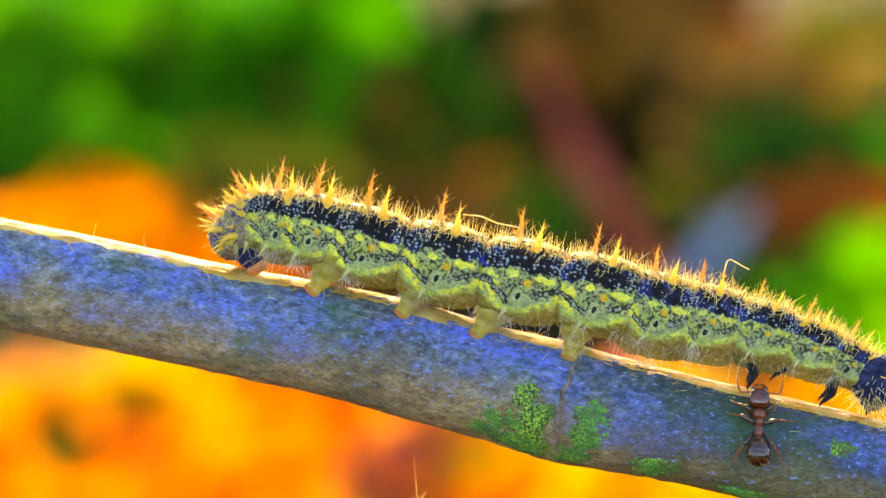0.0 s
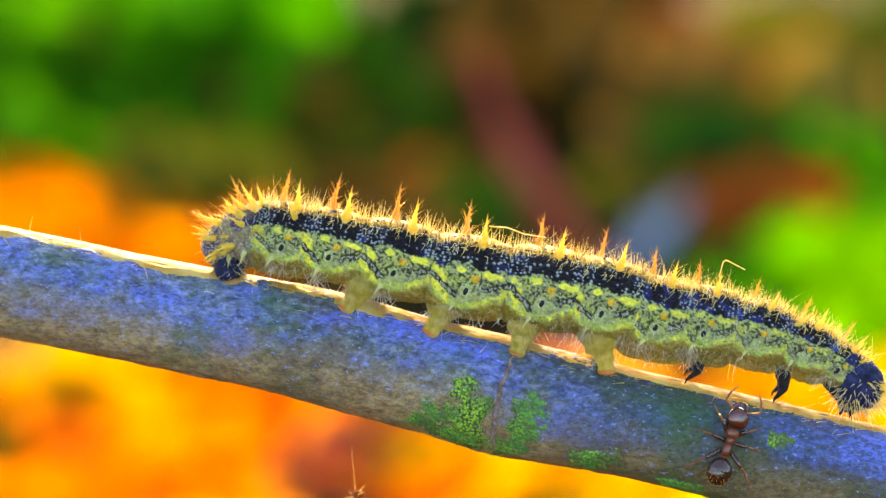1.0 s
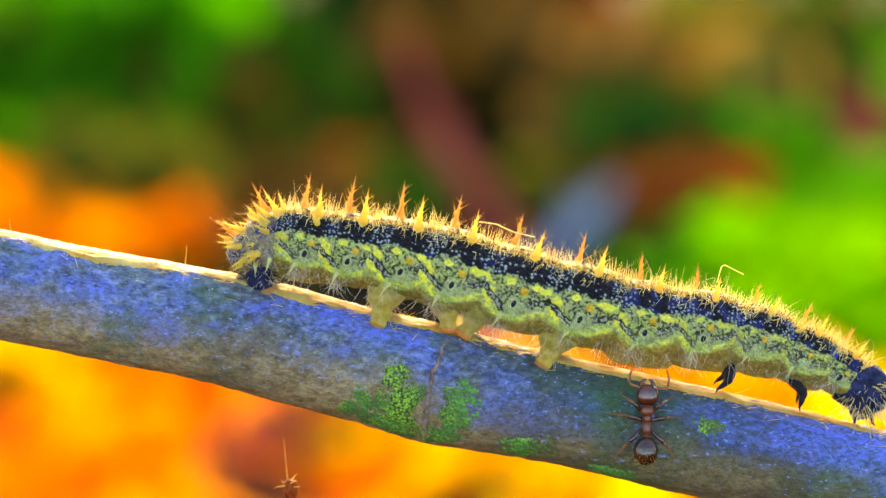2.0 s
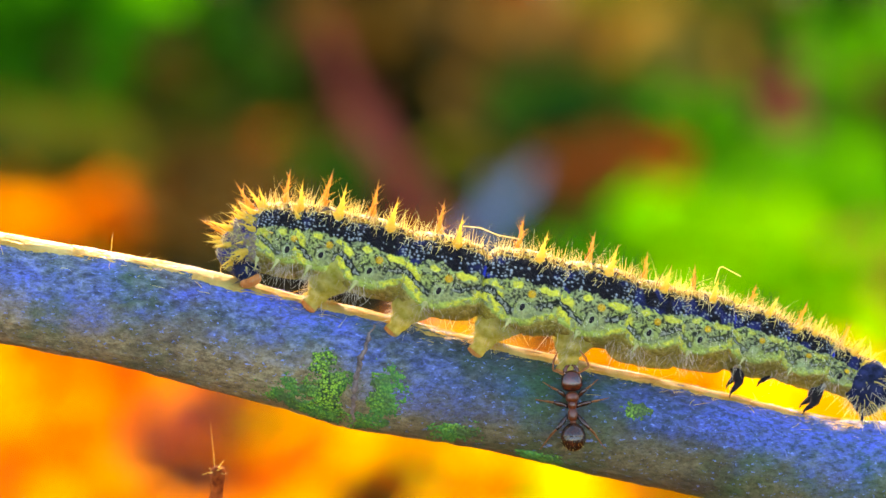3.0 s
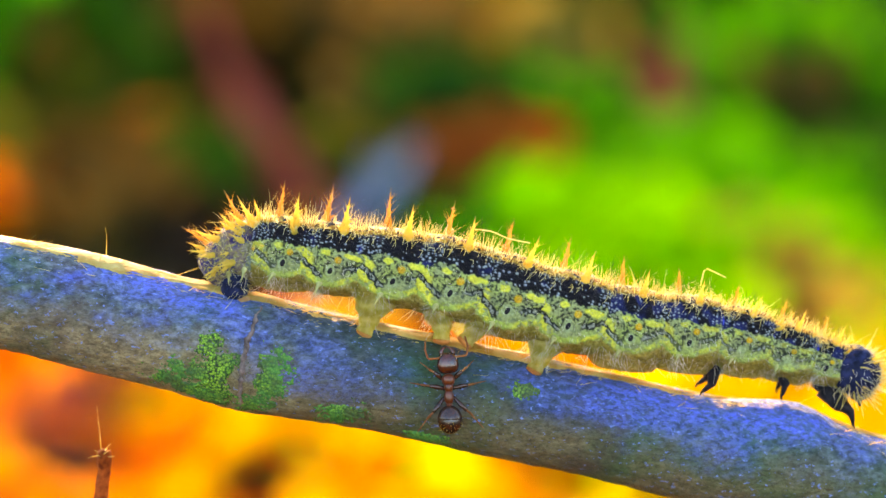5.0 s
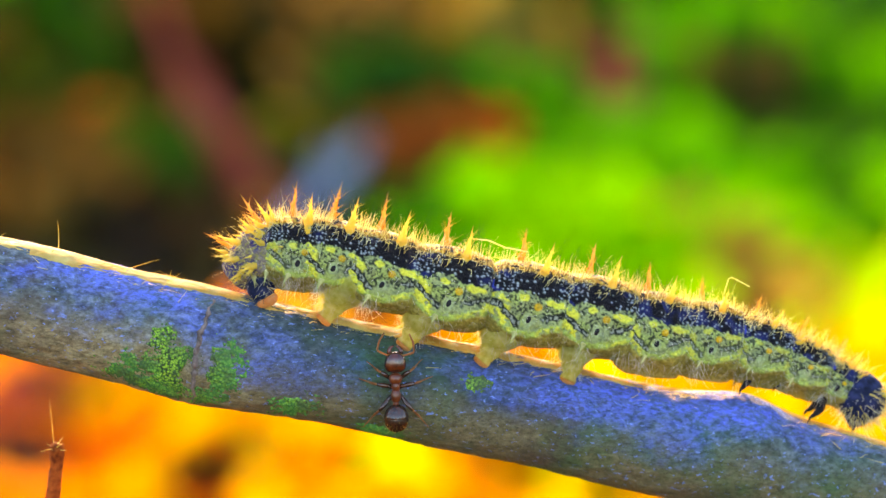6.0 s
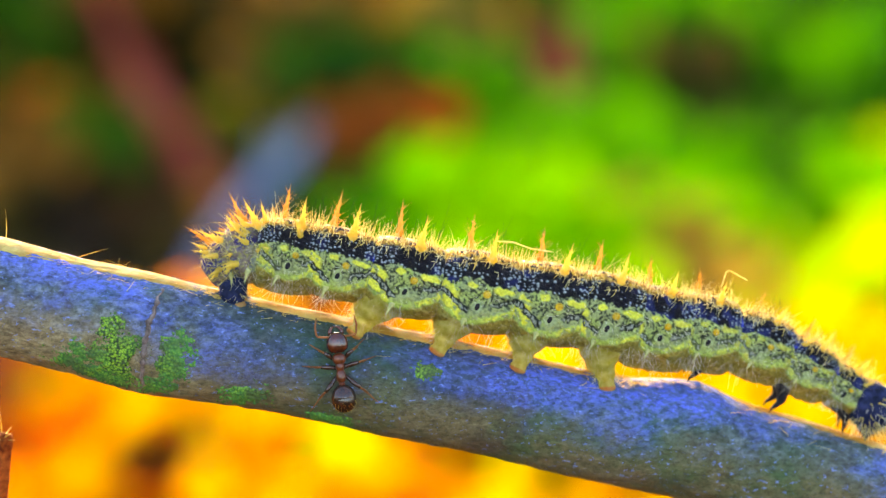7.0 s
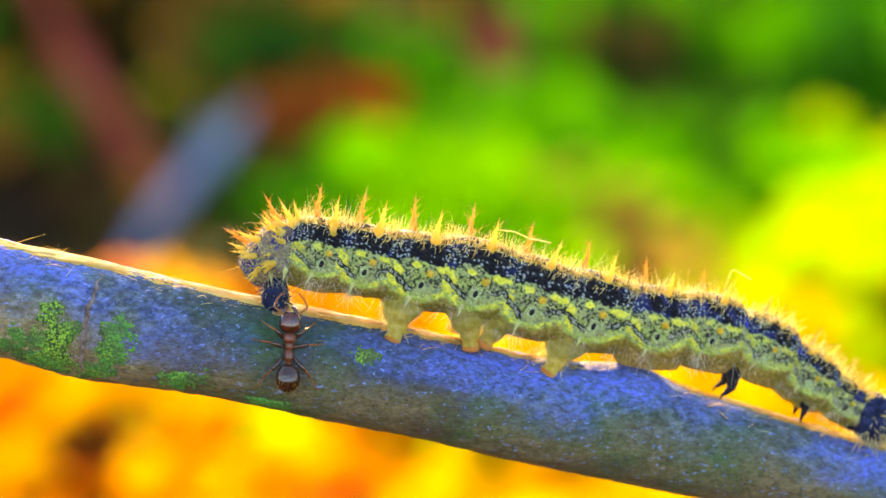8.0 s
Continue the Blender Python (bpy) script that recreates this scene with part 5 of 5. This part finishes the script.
def build_ant():
    ant = empty("ant", Matrix(), "glossy dark brown ant standing on the twig below the caterpillar", "ant")
    bm = bmesh.new()
    boxy(bm, (1.20, 0, 0.02), (0.45, 0.43, 0.34), 0.82)
    for v in bm.verts:
        f = (v.co.x / MM - 0.75) / 0.9
        v.co.y *= 1.06 - 0.22 * max(0.0, f - 0.35)
        if f < 0.12:
            v.co.x += 0.05 * MM * (1 - abs(v.co.y) / (0.45 * MM))
    head = part("head", bm, ANT_BROWN, ant, "glossy dark brown squarish head")
    for s in (-1, 1):
        bm = bmesh.new()
        blob(bm, (1.20 * MM, s * 0.37 * MM, 0.14 * MM), (0.085 * MM, 0.05 * MM, 0.07 * MM), None, 14, 10)
        part("eye", bm, BLACK, head, "small black eye")
        bm = bmesh.new()
        tube(bm, [(1.54 * MM, s * 0.24 * MM, -0.08 * MM), (1.70 * MM, s * 0.24 * MM, -0.12 * MM), (1.82 * MM, s * 0.16 * MM, -0.14 * MM), (1.88 * MM, s * 0.03 * MM, -0.15 * MM)], [0.10 * MM, 0.095 * MM, 0.07 * MM, 0.02 * MM], 8)
        part("mandible", bm, ANT_BROWN, head, "reddish brown jaw")
    bm = bmesh.new()
    boxy(bm, (0.54, 0, 0.03), (0.25, 0.27, 0.24), 0.9, 24, 16)
    blob(bm, (0.24 * MM, 0, 0.02 * MM), (0.24 * MM, 0.18 * MM, 0.19 * MM), None, 24, 16)
    boxy(bm, (-0.16, 0, 0.0), (0.30, 0.20, 0.21), 0.85, 24, 16)
    part("thorax", bm, ANT_THORAX, ant, "narrow waisted reddish brown thorax")
    bm = bmesh.new()
    blob(bm, (-0.48 * MM, 0, 0.02 * MM), (0.09 * MM, 0.13 * MM, 0.19 * MM), None, 16, 10)
    part("petiole", bm, ANT_THORAX, ant)
    bm = bmesh.new()
    blob(bm, (-1.08 * MM, 0, 0.05 * MM), (0.58 * MM, 0.50 * MM, 0.43 * MM), None, 44, 48)
    for v in bm.verts:
        f = (v.co.x / MM + 1.66) / 1.16
        band = (f * 4.0) % 1.0
        step = 0.035 * (1 - band) if band > 0.12 else 0.035 * band / 0.12
        v.co.y *= 1 + step
        v.co.z = 0.05 * MM + (v.co.z - 0.05 * MM) * (1 + step)
    gaster = part("gaster", bm, ANT_DARK, ant, "shiny banded dark brown gaster")
    rng = random.Random(21)
    bm = bmesh.new()
    for row in range(3):
        for j in range(9):
            a = radians(20 + 140 * j / 8 + rng.uniform(-8, 8))
            fx = -0.3 - 0.26 * row + rng.uniform(-0.09, 0.09)
            r = math.sqrt(max(0.0, 1 - fx * fx))
            p = (-1.08 * MM + fx * 0.58 * MM, math.cos(a) * r * 0.51 * MM, 0.05 * MM + math.sin(a) * r * 0.44 * MM)
            hair(bm, p, (-1.3, math.cos(a), math.sin(a) * 0.8), rng.uniform(0.08, 0.17) * MM, 0.005 * MM, 0.2, rng, 2)
    tagged(part("gaster_hairs", bm, FIBRE, gaster, "rows of short golden hairs"), kind="stuff")
    limbs = []
    for s in (-1, 1):
        bm = bmesh.new()
        tube(bm, [(0, 0, 0), (0.06 * MM, s * 0.30 * MM, 0.08 * MM), (0.14 * MM, s * 0.58 * MM, 0.08 * MM), (0.22 * MM, s * 0.62 * MM, 0.06 * MM), (0.55 * MM, s * 0.60 * MM, 0.02 * MM), (0.90 * MM, s * 0.46 * MM, -0.04 * MM)], [r * MM for r in (0.045, 0.042, 0.05, 0.042, 0.045, 0.03)], 8)
        f = part("antenna", bm, ANT_LEG, ant, "elbowed amber antenna")
        limbs.append((f, (1.46, s * 0.16, 0.1), s, 0))
        for k, (x, reach, sweep) in enumerate(((0.55, 0.78, 0.55), (0.20, 1.12, 0.22), (-0.18, 0.98, -1.02))):
            knee = (sweep * 0.55 * MM, s * reach * 0.55 * MM, 0.24 * MM)
            bm = bmesh.new()
            tube(bm, [(0, 0, 0), (sweep * 0.12 * MM, s * 0.14 * MM, -0.04 * MM), (sweep * 0.3 * MM, s * reach * 0.3 * MM, 0.12 * MM), knee], [0.095 * MM, 0.08 * MM, 0.105 * MM, 0.065 * MM], 10)
            leg = part("leg", bm, ANT_DARK, ant, "jointed leg with a stout dark thigh")
            bm = bmesh.new()
            tube(bm, [knee, (sweep * 0.72 * MM, s * reach * 0.74 * MM, 0.05 * MM), (sweep * 0.88 * MM, s * reach * 0.88 * MM, -0.12 * MM)], [0.045 * MM, 0.055 * MM, 0.035 * MM], 8)
            tube(bm, [(sweep * 0.87 * MM, s * reach * 0.87 * MM, -0.11 * MM), (sweep * 1.12 * MM, s * reach * 1.08 * MM, -0.34 * MM), (sweep * 1.3 * MM, s * reach * 1.25 * MM, -0.40 * MM)], [0.030 * MM, 0.024 * MM, 0.016 * MM], 6)
            part("shin", bm, ANT_LEG, leg, "paler brown shin and foot")
            limbs.append((leg, (x, s * 0.16, -0.08), s, k + 1))
    return ant, limbs


build_ground()
build_herbs()
build_fallen_leaves()
build_litter()
build_twig()
build_stem()
caterpillar, body_parts = build_caterpillar()
ant_thing, ant_limbs = build_ant()


def build_dead_stalks():
    bm = bmesh.new()
    branch = empty("dead_branch", pose(-0.0158, 0.720, 0), "weathered grey piece of dead branch leaning in the litter", "dead branch")
    tube(bm, [(-0.0070, -0.008, -0.003), (0.0000, 0.000, 0.0092), (0.0074, 0.015, 0.0166), (0.0143, 0.030, 0.0223), (0.0213, 0.045, 0.0276), (0.0281, 0.060, 0.0330), (0.0343, 0.070, 0.0398)], [0.0026, 0.0029, 0.0034, 0.0040, 0.0043, 0.0036, 0.0010], 14)
    part("limb", bm, GREY, branch)
    bm = bmesh.new()
    tube(bm, [(0.0213, 0.045, 0.0276), (0.0195, 0.046, 0.0345), (0.0200, 0.047, 0.0395)], [0.0018, 0.0013, 0.0008], 10)
    part("side_twig", bm, GREY, branch)
    stalk = empty("dead_stalk", pose(-0.0004, 0.790, 0), "leaning red-brown dead plant stalk", "dead stalk")
    bm = bmesh.new()
    tube(bm, [(0.0000, 0.000, 0.0010), (-0.0124, 0.010, 0.0157), (-0.0256, 0.020, 0.0331), (-0.0374, 0.035, 0.0483), (-0.0457, 0.050, 0.0630), (-0.0545, 0.070, 0.0826)], [0.0062, 0.0062, 0.0060, 0.0050, 0.0030, 0.0015], 14)
    part("stem", bm, RUSSET, stalk)
    bm = bmesh.new()
    tube(bm, [(-0.0367, 0.035, 0.0440), (-0.034, 0.036, 0.052), (-0.035, 0.037, 0.060)], [0.0024, 0.0018, 0.0010], 10)
    part("side_twig", bm, RUSSET, stalk)
    straw = empty("dry_grass_stalk", pose(0.016, 1.1, 0), "leaning dry tan grass stalk", "dry stalk")
    bm = bmesh.new()
    tube(bm, [(0.002, 0, -0.02), (-0.008, 0.002, 0.018), (-0.022, 0.004, 0.042), (-0.040, 0.006, 0.066)], [0.0045, 0.0045, 0.004, 0.003], 10)
    part("stem", bm, LEAVES["tan"], straw)


build_dead_stalks()


def motions():
    times = [i / 10 for i in range(81)]
    lines = {t: body_line(t) for t in times}
    base = {t: lines[t]["A4"][0] for t in times}
    walk(caterpillar, [(t, pose(base[t][0] * MM, 0, base[t][1] * MM)) for t in times])

    def local(t, m):
        return Matrix.Translation((-base[t][0] * MM, 0, -base[t][1] * MM)) @ m

    for n in ORDER + ["head"]:
        walk(body_parts[n], [(t, local(t, body_pose(*lines[t][n]))) for t in times])
    for n in STEPS:
        ring = n
        for side in (-1, 1):
            rows = []
            for t in times:
                x, lift = foot_at(n, t - (0.04 if side > 0 else 0))
                z = twig_top(x) - (0.42 if n[0] == "A" else -0.08) + lift
                mid = lines[t][ring][0]
                lean = max(-38.0, min(38.0, math.degrees(math.atan2(mid[0] - (0.4 if n[0] == "A" else 0.0) - x, max(0.8, mid[1] - z)))))
                rows.append((t, local(t, pose(x * MM, side * STEPS[n][3] * MM, z * MM, 12 * side, lean, 0))))
            walk(body_parts[(n, side)], rows)
    at = [r[0] for r in ANT_WAY]
    rows = []
    for t in times:
        x, z, h = (float(np.interp(t, at, [r[k] for r in ANT_WAY])) for k in (1, 2, 3))
        rows.append((t, ant_pose(x - 0.12, z - 0.33, h)))
    walk(ant_thing, rows)
    for ob, (x, y, z), s, k in ant_limbs:
        rows = []
        for t in times:
            w = 14 * math.sin(t * 9.0 + s * 1.3) + 8 * math.sin(t * 5.1 + s) if k == 0 else (10 if t < 1.3 else 2.5) * math.sin(t * (21 if t < 1.3 else 4.0) + k * 2.1 + s)
            rows.append((t, pose(x * MM, y * MM, z * MM, 0, 0, w)))
        walk(ob, rows)


motions()
